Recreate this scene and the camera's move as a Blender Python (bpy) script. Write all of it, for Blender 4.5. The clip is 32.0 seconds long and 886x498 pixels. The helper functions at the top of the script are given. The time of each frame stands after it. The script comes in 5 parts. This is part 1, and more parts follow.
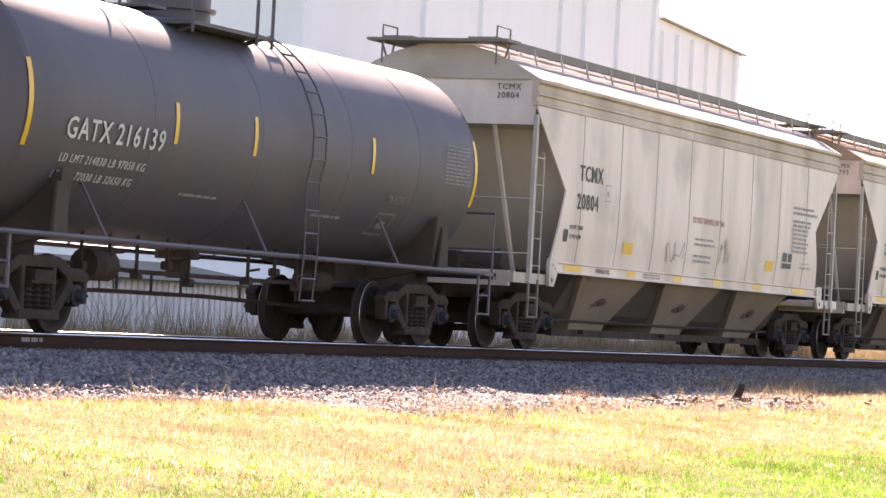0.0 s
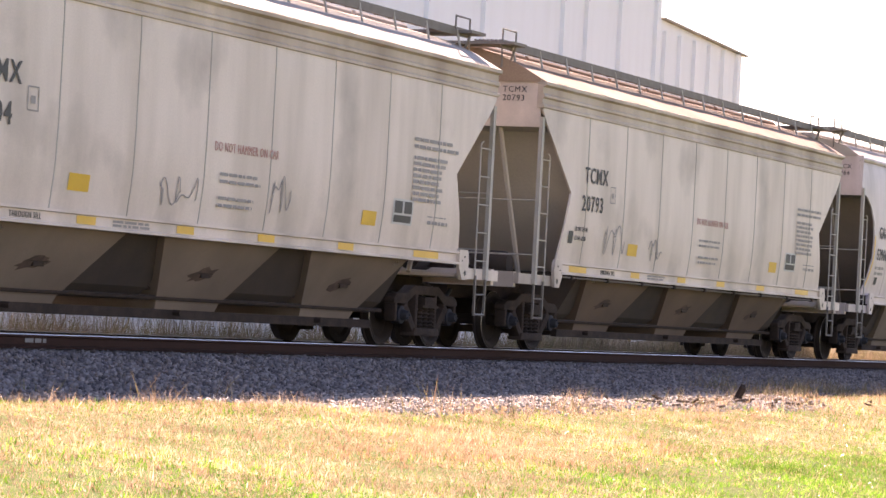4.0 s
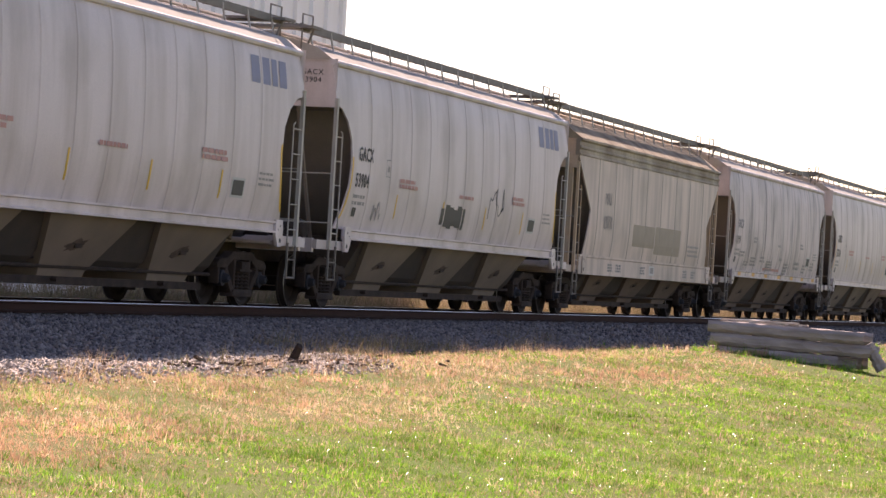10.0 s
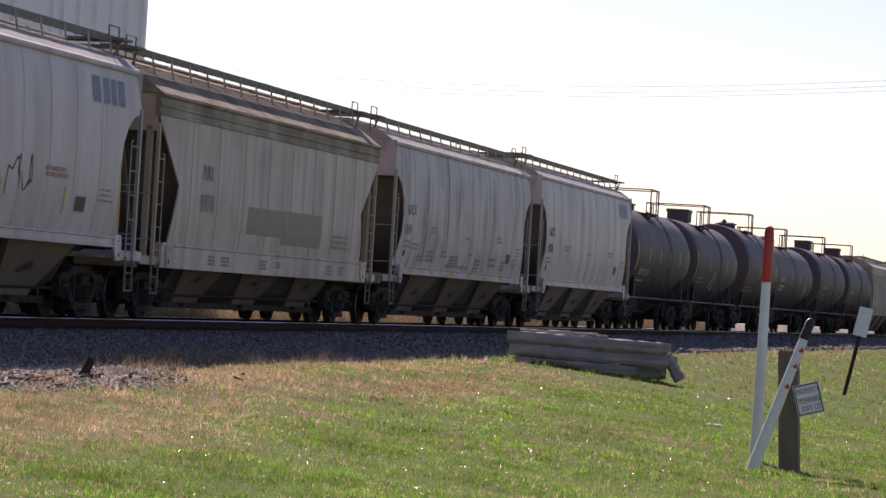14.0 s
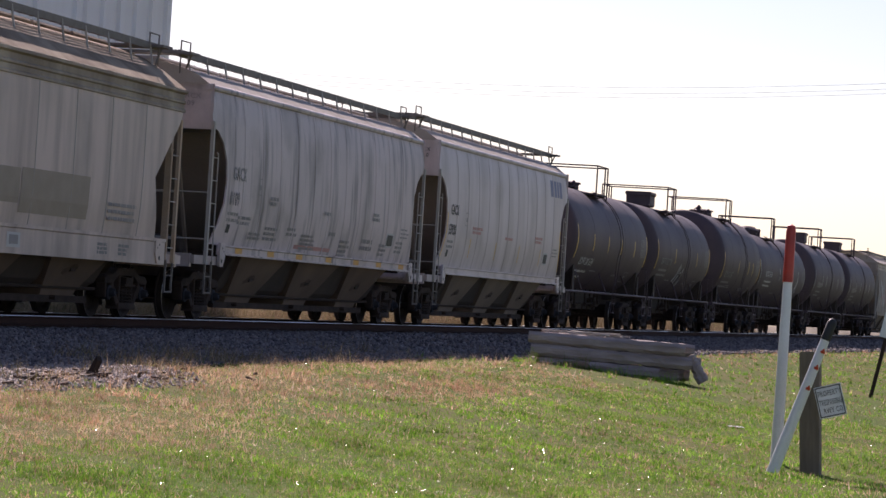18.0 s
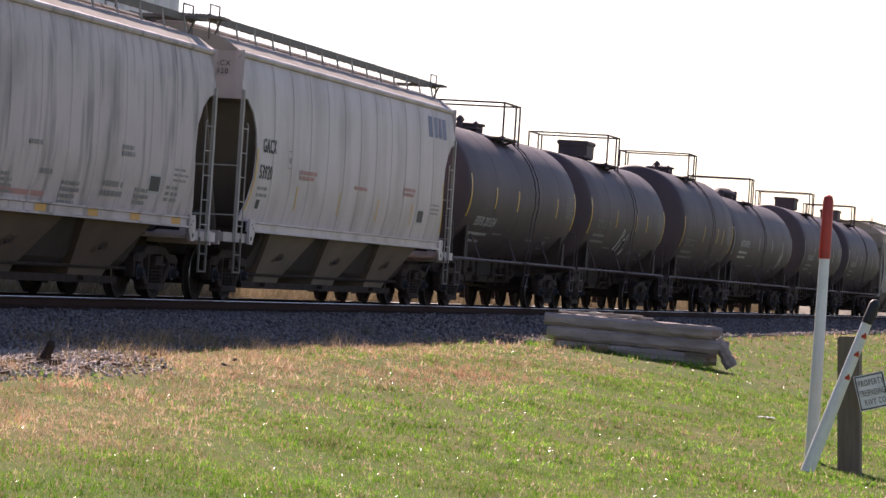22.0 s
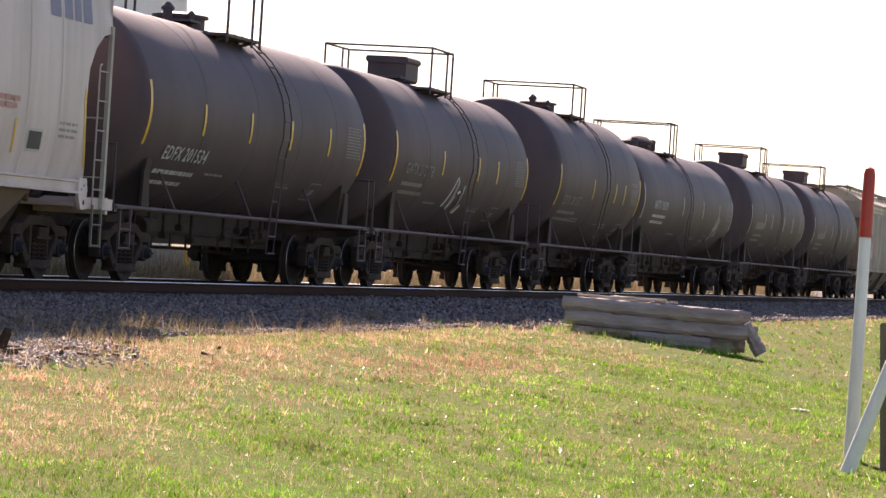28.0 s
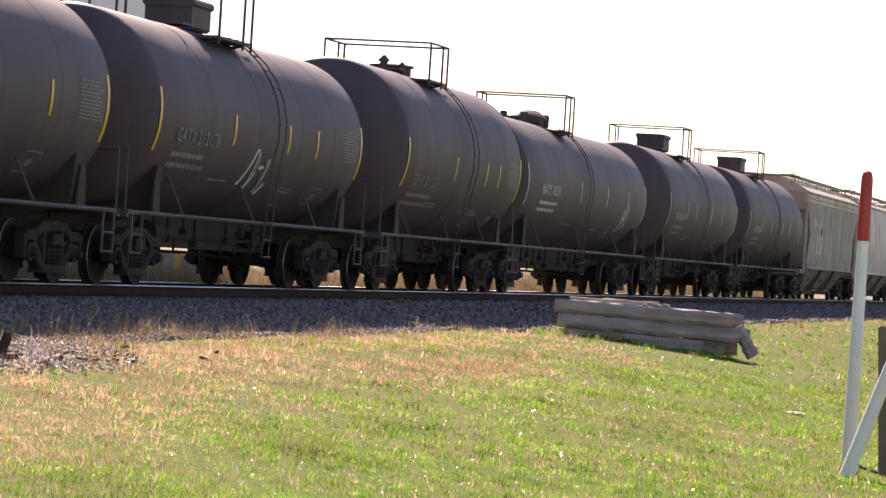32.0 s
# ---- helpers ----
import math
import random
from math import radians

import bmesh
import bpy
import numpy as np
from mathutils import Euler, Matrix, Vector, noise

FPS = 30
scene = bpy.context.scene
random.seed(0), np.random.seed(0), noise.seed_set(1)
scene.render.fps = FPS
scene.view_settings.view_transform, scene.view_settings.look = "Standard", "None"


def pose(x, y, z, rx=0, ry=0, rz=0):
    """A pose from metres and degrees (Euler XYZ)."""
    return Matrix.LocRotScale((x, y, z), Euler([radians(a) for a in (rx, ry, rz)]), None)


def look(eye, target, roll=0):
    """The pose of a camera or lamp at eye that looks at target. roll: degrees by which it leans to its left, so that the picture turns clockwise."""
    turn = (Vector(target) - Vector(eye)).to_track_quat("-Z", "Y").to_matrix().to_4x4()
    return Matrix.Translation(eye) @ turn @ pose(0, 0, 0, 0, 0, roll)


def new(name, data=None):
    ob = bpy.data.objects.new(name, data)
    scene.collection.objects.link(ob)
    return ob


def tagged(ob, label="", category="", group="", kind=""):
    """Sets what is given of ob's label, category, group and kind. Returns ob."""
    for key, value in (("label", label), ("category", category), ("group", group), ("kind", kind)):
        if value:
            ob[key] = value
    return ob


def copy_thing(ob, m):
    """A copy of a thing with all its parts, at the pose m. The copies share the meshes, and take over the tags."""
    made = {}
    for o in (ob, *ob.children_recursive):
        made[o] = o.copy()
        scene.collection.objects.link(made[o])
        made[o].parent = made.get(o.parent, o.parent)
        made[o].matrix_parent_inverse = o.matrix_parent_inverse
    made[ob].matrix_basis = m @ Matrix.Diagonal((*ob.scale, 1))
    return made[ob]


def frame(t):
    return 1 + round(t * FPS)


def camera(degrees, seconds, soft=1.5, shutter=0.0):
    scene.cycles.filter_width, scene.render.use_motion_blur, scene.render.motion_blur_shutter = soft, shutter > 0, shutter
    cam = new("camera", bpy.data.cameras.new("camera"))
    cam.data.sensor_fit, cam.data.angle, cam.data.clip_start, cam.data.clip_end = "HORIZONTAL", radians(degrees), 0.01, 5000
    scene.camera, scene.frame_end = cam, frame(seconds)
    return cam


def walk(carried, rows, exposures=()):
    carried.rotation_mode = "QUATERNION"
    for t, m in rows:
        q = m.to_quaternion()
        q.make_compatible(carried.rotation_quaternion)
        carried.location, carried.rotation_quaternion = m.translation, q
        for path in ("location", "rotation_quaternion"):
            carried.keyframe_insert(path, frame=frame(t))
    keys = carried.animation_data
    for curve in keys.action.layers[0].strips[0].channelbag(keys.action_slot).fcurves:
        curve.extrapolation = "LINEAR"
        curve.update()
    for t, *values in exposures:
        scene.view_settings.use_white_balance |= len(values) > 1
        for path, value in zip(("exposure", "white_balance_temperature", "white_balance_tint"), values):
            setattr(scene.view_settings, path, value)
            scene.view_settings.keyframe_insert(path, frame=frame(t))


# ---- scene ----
# ---- camera and its walk ----
cam = camera(15.939, 32.0, soft=1.5, shutter=0.1)


def aim(x, y, z, yaw, pitch, roll):
    """yaw from +y towards +x, pitch up, in degrees"""
    a, b = radians(yaw), radians(pitch)
    way = Vector((math.sin(a) * math.cos(b), math.cos(a) * math.cos(b), math.sin(b)))
    eye = Vector((x, y, z))
    return look(eye, eye + 10 * way, roll)


walk(cam, [(t, aim(*v)) for t, *v in [
    (0, -2.60, -0.88, 0.380, 66.965, 1.309, 2.98),
    (0.5, -2.50, -0.89, 0.381, 66.940, 1.359, 2.82),
    (1, -2.56, -0.90, 0.383, 66.948, 1.372, 2.70),
    (1.5, -2.61, -0.89, 0.385, 66.963, 1.326, 2.82),
    (2, -2.64, -0.90, 0.388, 66.967, 1.318, 2.88),
    (2.5, -2.75, -0.90, 0.390, 66.995, 1.314, 3.00),
    (3, -2.74, -0.91, 0.393, 66.980, 1.310, 3.04),
    (3.5, -2.70, -0.93, 0.397, 66.953, 1.301, 3.00),
    (5.5, -3.05, -1.01, 0.415, 66.970, 1.267, 3.34),
    (6, -3.10, -1.05, 0.420, 67.634, 1.165, 3.53),
    (6.5, -3.32, -1.03, 0.427, 69.421, 1.334, 3.47),
    (7, -3.41, -1.03, 0.433, 70.099, 1.364, 3.43),
    (7.5, -3.10, -1.02, 0.477, 70.661, 1.417, 3.50),
    (8, -2.35, -0.86, 0.526, 70.984, 1.423, 3.59),
    (8.5, -1.85, -0.97, 0.549, 72.194, 0.684, 3.60),
    (9, -0.69, -0.73, 0.584, 72.833, 0.534, 3.47),
    (9.5, 1.36, -0.33, 0.608, 73.942, 0.599, 3.31),
    (10, 2.54, -0.19, 0.613, 73.696, 0.579, 3.36),
    (10.5, 2.65, -0.18, 0.605, 73.361, 0.548, 3.48),
    (11, 2.77, -0.18, 0.595, 73.260, 0.561, 3.56),
    (11.5, 2.72, -0.19, 0.610, 73.251, 0.595, 3.66),
    (12, 2.68, -0.22, 0.625, 73.231, 0.614, 3.68),
    (12.5, 2.69, -0.25, 0.640, 73.239, 0.622, 3.75),
    (13, 2.67, -0.29, 0.657, 74.470, 0.722, 3.62),
    (13.5, 2.75, -0.25, 0.688, 77.080, 0.877, 3.46),
    (14, 2.87, -0.22, 0.718, 77.224, 0.885, 3.41),
    (14.5, 3.64, -0.12, 0.724, 76.856, 0.912, 3.53),
    (16.5, 3.64, -0.19, 0.710, 76.713, 0.936, 3.62),
    (17, 3.65, -0.21, 0.706, 76.686, 0.951, 3.64),
    (17.5, 3.63, -0.23, 0.701, 76.617, 0.882, 3.67),
    (18, 3.61, -0.26, 0.696, 76.667, 0.881, 3.58),
    (18.5, 3.65, -0.28, 0.692, 76.560, 0.882, 3.60),
    (19, 5.35, -0.01, 0.708, 76.506, 0.413, 3.68),
    (19.5, 6.73, 0.22, 0.717, 76.428, 0.352, 3.72),
    (20, 7.69, 0.36, 0.720, 76.218, 0.430, 3.73),
    (20.5, 7.73, 0.36, 0.715, 76.198, 0.445, 3.68),
    (21, 7.81, 0.34, 0.709, 76.153, 0.475, 3.57),
    (21.5, 7.83, 0.33, 0.703, 76.142, 0.480, 3.60),
    (22, 7.82, 0.34, 0.696, 76.151, 0.488, 3.63),
    (22.5, 7.81, 0.33, 0.689, 76.157, 0.502, 3.67),
    (23, 7.77, 0.35, 0.682, 76.175, 0.510, 3.66),
    (23.5, 7.76, 0.36, 0.675, 76.191, 0.513, 3.69),
    (24, 7.76, 0.37, 0.668, 76.212, 0.520, 3.68),
    (24.5, 7.81, 0.34, 0.668, 76.163, 0.528, 3.67),
    (26.5, 8.78, 0.41, 0.672, 75.948, 0.546, 3.60),
    (27, 9.91, 0.64, 0.678, 75.964, 0.216, 3.70),
    (27.5, 11.06, 0.88, 0.681, 75.907, -0.041, 3.75),
    (28, 11.25, 0.92, 0.680, 75.707, 0.154, 3.63),
    (28.5, 11.26, 0.90, 0.689, 75.749, 0.053, 3.68),
    (29, 11.23, 0.91, 0.697, 75.789, 0.140, 3.48),
    (29.5, 11.23, 0.94, 0.704, 75.850, 0.173, 3.59),
    (30, 11.23, 0.97, 0.711, 75.908, 0.134, 3.56),
    (30.5, 11.29, 1.02, 0.707, 76.011, 0.088, 3.55),
    (31, 11.28, 1.05, 0.705, 76.115, 0.082, 3.52),
    (31.5, 11.25, 1.07, 0.702, 76.144, 0.135, 3.53),
    (32, 11.20, 1.07, 0.699, 75.995, 0.199, 3.56),
]], exposures=[(0, 2.5, 7900, 34), (2, 2.3, 7900, 35), (6.5, 2.1, 7900, 36), (8.1, 1.7, 7800, 34), (8.9, 1.6, 7700, 33), (10, 1.52, 7700, 33), (12, 1.5, 7650, 32), (13.1, 1.62, 7600, 32), (13.8, 0.6, 6700, 31), (19, 0.6, 6700, 32), (20.3, 1.0, 6900, 31), (26.5, 0.95, 7200, 30), (28, 1.45, 7600, 29), (32, 1.48, 7600, 29)])

# ---- world and sun ----
SUN_EL, SUN_AZ = radians(33), radians(62)         # azimuth from +y towards +x
world = bpy.data.worlds.new("world")
scene.world = world
world.use_nodes = True
nt = world.node_tree
sky = nt.nodes.new("ShaderNodeTexSky")
sky.sky_type, sky.sun_disc = "NISHITA", False
sky.sun_elevation, sky.sun_rotation = SUN_EL, SUN_AZ
sky.dust_density, sky.air_density, sky.ozone_density = 0.4, 1.0, 3.0
nt.links.new(sky.outputs[0], nt.nodes["Background"].inputs[0])
nt.nodes["Background"].inputs[1].default_value = 0.072
sun = new("sun", bpy.data.lights.new("sun", "SUN"))
sun.data.energy, sun.data.angle, sun.data.color = 5.0, radians(0.5), (1.0, 0.95, 0.86)
sun_way = Vector((math.sin(SUN_AZ) * math.cos(SUN_EL), math.cos(SUN_AZ) * math.cos(SUN_EL), math.sin(SUN_EL)))
sun.matrix_world = look(sun_way * 300, (0, 0, 0))

TRACK_Y = 18.64                                    # centre line of the track; rail tops at z = 0


# ---- materials ----
def material(name, colour, rough=0.6, metal=0.0, second=None, scale=3.0, mix=0.5, fine=40.0, bump=0.0, bump_scale=60.0,
             streak=None, streak_amount=0.0, random_v=0.0, stretch=(1, 1, 1), spec=0.5, soot=0.0, streak_scale=1.5, streak_lo=0.42):
    """Principled surface with large patches, fine grain, vertical streaks and bump, in object space metres."""
    m = bpy.data.materials.new(name)
    m.use_nodes = True
    n, l = m.node_tree.nodes, m.node_tree.links
    b = n["Principled BSDF"]
    b.inputs["Roughness"].default_value, b.inputs["Metallic"].default_value = rough, metal
    b.inputs["Specular IOR Level"].default_value = spec
    tc = n.new("ShaderNodeTexCoord")
    mp = n.new("ShaderNodeMapping")
    mp.inputs["Scale"].default_value = stretch
    l.new(tc.outputs["Object"], mp.inputs[0])

    def noise_at(s, detail=5.0, lo=0.35, hi=0.7, vec=None):
        t = n.new("ShaderNodeTexNoise")
        t.inputs["Scale"].default_value, t.inputs["Detail"].default_value = s, detail
        l.new((vec or mp.outputs[0]), t.inputs["Vector"])
        r = n.new("ShaderNodeMapRange")
        r.inputs[1].default_value, r.inputs[2].default_value = lo, hi
        l.new(t.outputs["Fac"], r.inputs[0])
        return r.outputs[0]

    def blend(fac, a, c, kind="MIX"):
        x = n.new("ShaderNodeMix")
        x.data_type, x.blend_type = "RGBA", kind
        for sock, v in ((x.inputs[0], fac), (x.inputs[6], a), (x.inputs[7], c)):
            if isinstance(v, bpy.types.NodeSocket):
                l.new(v, sock)
            else:
                sock.default_value = v if isinstance(v, (int, float)) else (*v, 1)
        return x.outputs[2]

    def times_of(v, k):
        x = n.new("ShaderNodeMath")
        x.operation = "MULTIPLY"
        l.new(v, x.inputs[0])
        x.inputs[1].default_value = k
        return x.outputs[0]

    second = second or tuple(v * 0.75 for v in colour)
    out = blend(times_of(noise_at(scale), mix), colour, second)
    out = blend(times_of(noise_at(fine, 3.0), mix * 0.5), out, tuple(v * 0.7 for v in colour))
    if streak:
        ms = n.new("ShaderNodeMapping")
        ms.inputs["Scale"].default_value = (1.0, 1.0, 0.13)
        l.new(tc.outputs["Object"], ms.inputs[0])
        out = blend(times_of(noise_at(streak_scale, 6.0, streak_lo, 0.78, ms.outputs[0]), streak_amount), out, streak)
    if soot:
        out = blend(times_of(noise_at(0.55, 6.0, 0.52, 0.74), soot), out, (0.20, 0.165, 0.14))
    if random_v:
        oi = n.new("ShaderNodeObjectInfo")
        mr = n.new("ShaderNodeMapRange")
        mr.inputs[3].default_value, mr.inputs[4].default_value = 1 - random_v, 1 + random_v
        l.new(oi.outputs["Random"], mr.inputs[0])
        hv = n.new("ShaderNodeHueSaturation")
        l.new(mr.outputs[0], hv.inputs["Value"])
        l.new(out, hv.inputs["Color"])
        out = hv.outputs[0]
    l.new(out, b.inputs["Base Color"])
    if bump:
        t = n.new("ShaderNodeTexNoise")
        t.inputs["Scale"].default_value, t.inputs["Detail"].default_value = bump_scale, 4
        l.new(mp.outputs[0], t.inputs["Vector"])
        bp = n.new("ShaderNodeBump")
        bp.inputs["Strength"].default_value, bp.inputs["Distance"].default_value = bump, 0.02
        l.new(t.outputs["Fac"], bp.inputs["Height"])
        l.new(bp.outputs[0], b.inputs["Normal"])
    return m


TANK = material("tank_black_paint", (0.069, 0.062, 0.076), 0.58, second=(0.088, 0.077, 0.086), scale=0.8, mix=0.7, streak=(0.115, 0.09, 0.083), streak_amount=0.5, bump=0.08, bump_scale=3, spec=0.42)
TANK_BROWN = material("brown_black_tank_paint", (0.079, 0.055, 0.066), 0.6, second=(0.116, 0.082, 0.091), scale=0.8, mix=0.7, streak=(0.125, 0.09, 0.082), streak_amount=0.55, bump=0.08, bump_scale=3, spec=0.27)
STEEL_DARK = material("dark_running_gear", (0.034, 0.024, 0.020), 0.85, second=(0.075, 0.049, 0.038), scale=4, mix=0.8, bump=0.3, bump_scale=30, spec=0.2)
WHEEL = material("wheel_steel", (0.026, 0.019, 0.016), 0.8, second=(0.048, 0.033, 0.025), scale=6, spec=0.2)
BEARING = material("blue_bearing_cap", (0.034, 0.036, 0.046), 0.8, second=(0.028, 0.024, 0.022), scale=12, mix=0.8, spec=0.2)
SEAM = material("dirty_panel_seam", (0.47, 0.435, 0.39), 0.6, second=(0.34, 0.30, 0.25), scale=1.5, mix=0.9)
BAND_RUST = material("stained_rusty_band", (0.52, 0.43, 0.335), 0.7, second=(0.13, 0.08, 0.055), scale=0.8, mix=0.85, bump=0.1, streak=(0.10, 0.07, 0.055), streak_amount=0.6, streak_scale=2.0)
TREAD = material("polished_tread", (0.34, 0.32, 0.30), 0.4, 1.0)
CREAM = material("cream_car_paint", (0.735, 0.62, 0.545), 0.5, second=(0.61, 0.505, 0.435), scale=0.5, mix=0.6, streak=(0.36, 0.285, 0.22), streak_amount=0.6, bump=0.05, bump_scale=2, soot=0.7)
WHITE = material("white_car_paint", (0.69, 0.59, 0.575), 0.5, second=(0.60, 0.505, 0.475), scale=0.5, mix=0.6, streak=(0.36, 0.285, 0.25), streak_amount=0.65, bump=0.05, bump_scale=2, soot=0.4, streak_scale=2.2)
GREY = material("weathered_grey_paint", (0.66, 0.55, 0.53), 0.55, second=(0.50, 0.42, 0.395), scale=0.6, mix=0.7, streak=(0.10, 0.085, 0.08), streak_amount=0.9, bump=0.05, bump_scale=2, soot=0.75, streak_scale=3.4, streak_lo=0.50)
BUFF = material("faded_buff_paint", (0.67, 0.525, 0.455), 0.55, second=(0.50, 0.405, 0.335), scale=0.6, mix=0.6, streak=(0.20, 0.15, 0.12), streak_amount=0.65, bump=0.05, bump_scale=2, soot=0.55, streak_scale=2.4)
ROOF_LIGHT = material("dusty_roof", (0.47, 0.415, 0.37), 0.85, second=(0.31, 0.255, 0.21), scale=1.2, mix=0.8, spec=0.12)
ROOF_RUST = material("rusty_roof", (0.27, 0.175, 0.12), 0.85, second=(0.36, 0.27, 0.20), scale=1.0, mix=0.8, spec=0.12)
ROOF_BUFF = material("patchy_tan_roof", (0.40, 0.315, 0.225), 0.9, second=(0.12, 0.075, 0.05), scale=1.3, mix=0.95, spec=0.08)
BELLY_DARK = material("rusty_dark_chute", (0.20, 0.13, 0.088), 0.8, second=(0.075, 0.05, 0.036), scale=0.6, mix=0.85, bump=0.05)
DIRTY_BROWN = material("grimy_cream_car_paint", (0.44, 0.375, 0.32), 0.7, second=(0.25, 0.19, 0.15), scale=0.6, mix=0.9, streak=(0.14, 0.10, 0.08), streak_amount=0.7, soot=0.4)
BAND_DUSTY = material("stained_cream_band", (0.63, 0.52, 0.43), 0.6, second=(0.33, 0.245, 0.185), scale=0.8, mix=0.85, streak=(0.20, 0.13, 0.09), streak_amount=0.5, bump=0.05)
PAPER = material("white_litter_paper", (0.75, 0.75, 0.74), 0.7)
GREASE = material("grease_stain", (0.05, 0.028, 0.018), 0.8, second=(0.16, 0.10, 0.07), scale=5, mix=0.8)
RUST = material("rusty_end_post", (0.52, 0.35, 0.22), 0.75, second=(0.50, 0.41, 0.32), scale=2, mix=0.8)
PEACH = material("faded_rusty_end_sheet", (0.66, 0.45, 0.31), 0.65, second=(0.60, 0.48, 0.38), scale=1.2, mix=0.8, streak=(0.42, 0.22, 0.12), streak_amount=0.5)
GALV = material("galvanised_grating", (0.19, 0.168, 0.15), 0.6, 0.2, second=(0.11, 0.09, 0.075), scale=5, spec=0.3)
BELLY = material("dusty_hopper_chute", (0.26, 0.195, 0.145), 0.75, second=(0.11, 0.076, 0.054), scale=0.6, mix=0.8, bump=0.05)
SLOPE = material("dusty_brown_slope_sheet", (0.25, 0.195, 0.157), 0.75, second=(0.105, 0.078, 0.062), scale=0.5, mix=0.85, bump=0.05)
SLOPE_PALE = material("dusty_cream_slope_sheet", (0.54, 0.465, 0.40), 0.75, second=(0.34, 0.28, 0.23), scale=0.5, mix=0.8, bump=0.05)
ORANGE = material("faded_orange_reflector", (0.72, 0.34, 0.03), 0.5, second=(0.55, 0.30, 0.10), scale=6, mix=0.7)
# underframe grime; on the hopper cross ridges it also paints the recess shade
GRIME_SHADE = material("grimy_underframe", (0.042, 0.029, 0.022), 0.85, second=(0.075, 0.05, 0.036), scale=1.5, mix=0.8)
YELLOW = material("yellow_reflective", (0.75, 0.42, 0.02), 0.4)
BLACK_MARK = material("black_lettering", (0.05, 0.05, 0.05), 0.6)
GREY_MARK = material("grey_stencil", (0.30, 0.275, 0.265), 0.6)
RED_MARK = material("red_stencil", (0.55, 0.27, 0.235), 0.6)
WHITE_MARK = material("white_lettering", (0.55, 0.54, 0.52), 0.6)
DIM_MARK = material("dim_white_stencil", (0.22, 0.21, 0.205), 0.6)
BLUE_MARK = material("blue_grey_lettering", (0.23, 0.235, 0.34), 0.6)
TAN_PATCH = material("tan_repaint_patch", (0.34, 0.27, 0.205), 0.6)
RAIL_SIDE = material("rusty_rail", (0.05, 0.022, 0.016), 0.85, second=(0.03, 0.016, 0.012), scale=5, spec=0.15)
RAIL_TOP = material("polished_rail_head", (0.9, 0.9, 0.9), 0.42, 1.0, second=(0.8, 0.8, 0.8))
TIE = material("creosoted_tie", (0.08, 0.065, 0.05), 0.85, second=(0.16, 0.13, 0.10), scale=3, bump=0.3)
CONCRETE_WHITE = material("white_elevator_concrete", (0.88, 0.88, 0.875), 0.8, second=(0.82, 0.815, 0.80), scale=0.12, mix=0.6, streak=(0.7, 0.68, 0.65), streak_amount=0.3)
POST_WHITE = material("white_post_plastic", (0.8, 0.81, 0.82), 0.4, second=(0.66, 0.66, 0.64), scale=5, mix=0.4)
POST_RED = material("red_post_cap", (0.55, 0.045, 0.02), 0.4, second=(0.35, 0.03, 0.02), scale=7, mix=0.6)
WOOD_OLD = material("weathered_post_wood", (0.19, 0.15, 0.11), 0.85, second=(0.10, 0.08, 0.06), scale=4, mix=0.8, stretch=(6, 6, 0.6), bump=0.4, bump_scale=20)
# board colour lifted to a pale tone that carries the sunlight on top
PALE_BOARD = material("sun_bleached_board", (0.52, 0.46, 0.40), 0.85, second=(0.36, 0.30, 0.25), scale=3, mix=0.8, bump=0.3, spec=0.15)
BEAM = material("weathered_grey_timber", (0.46, 0.385, 0.36), 0.9, second=(0.22, 0.175, 0.16), scale=2.2, mix=0.95, fine=18, stretch=(0.5, 3, 3), bump=0.8, bump_scale=9, spec=0.15)
RUBBER = material("black_rubber", (0.02, 0.02, 0.02), 0.6)


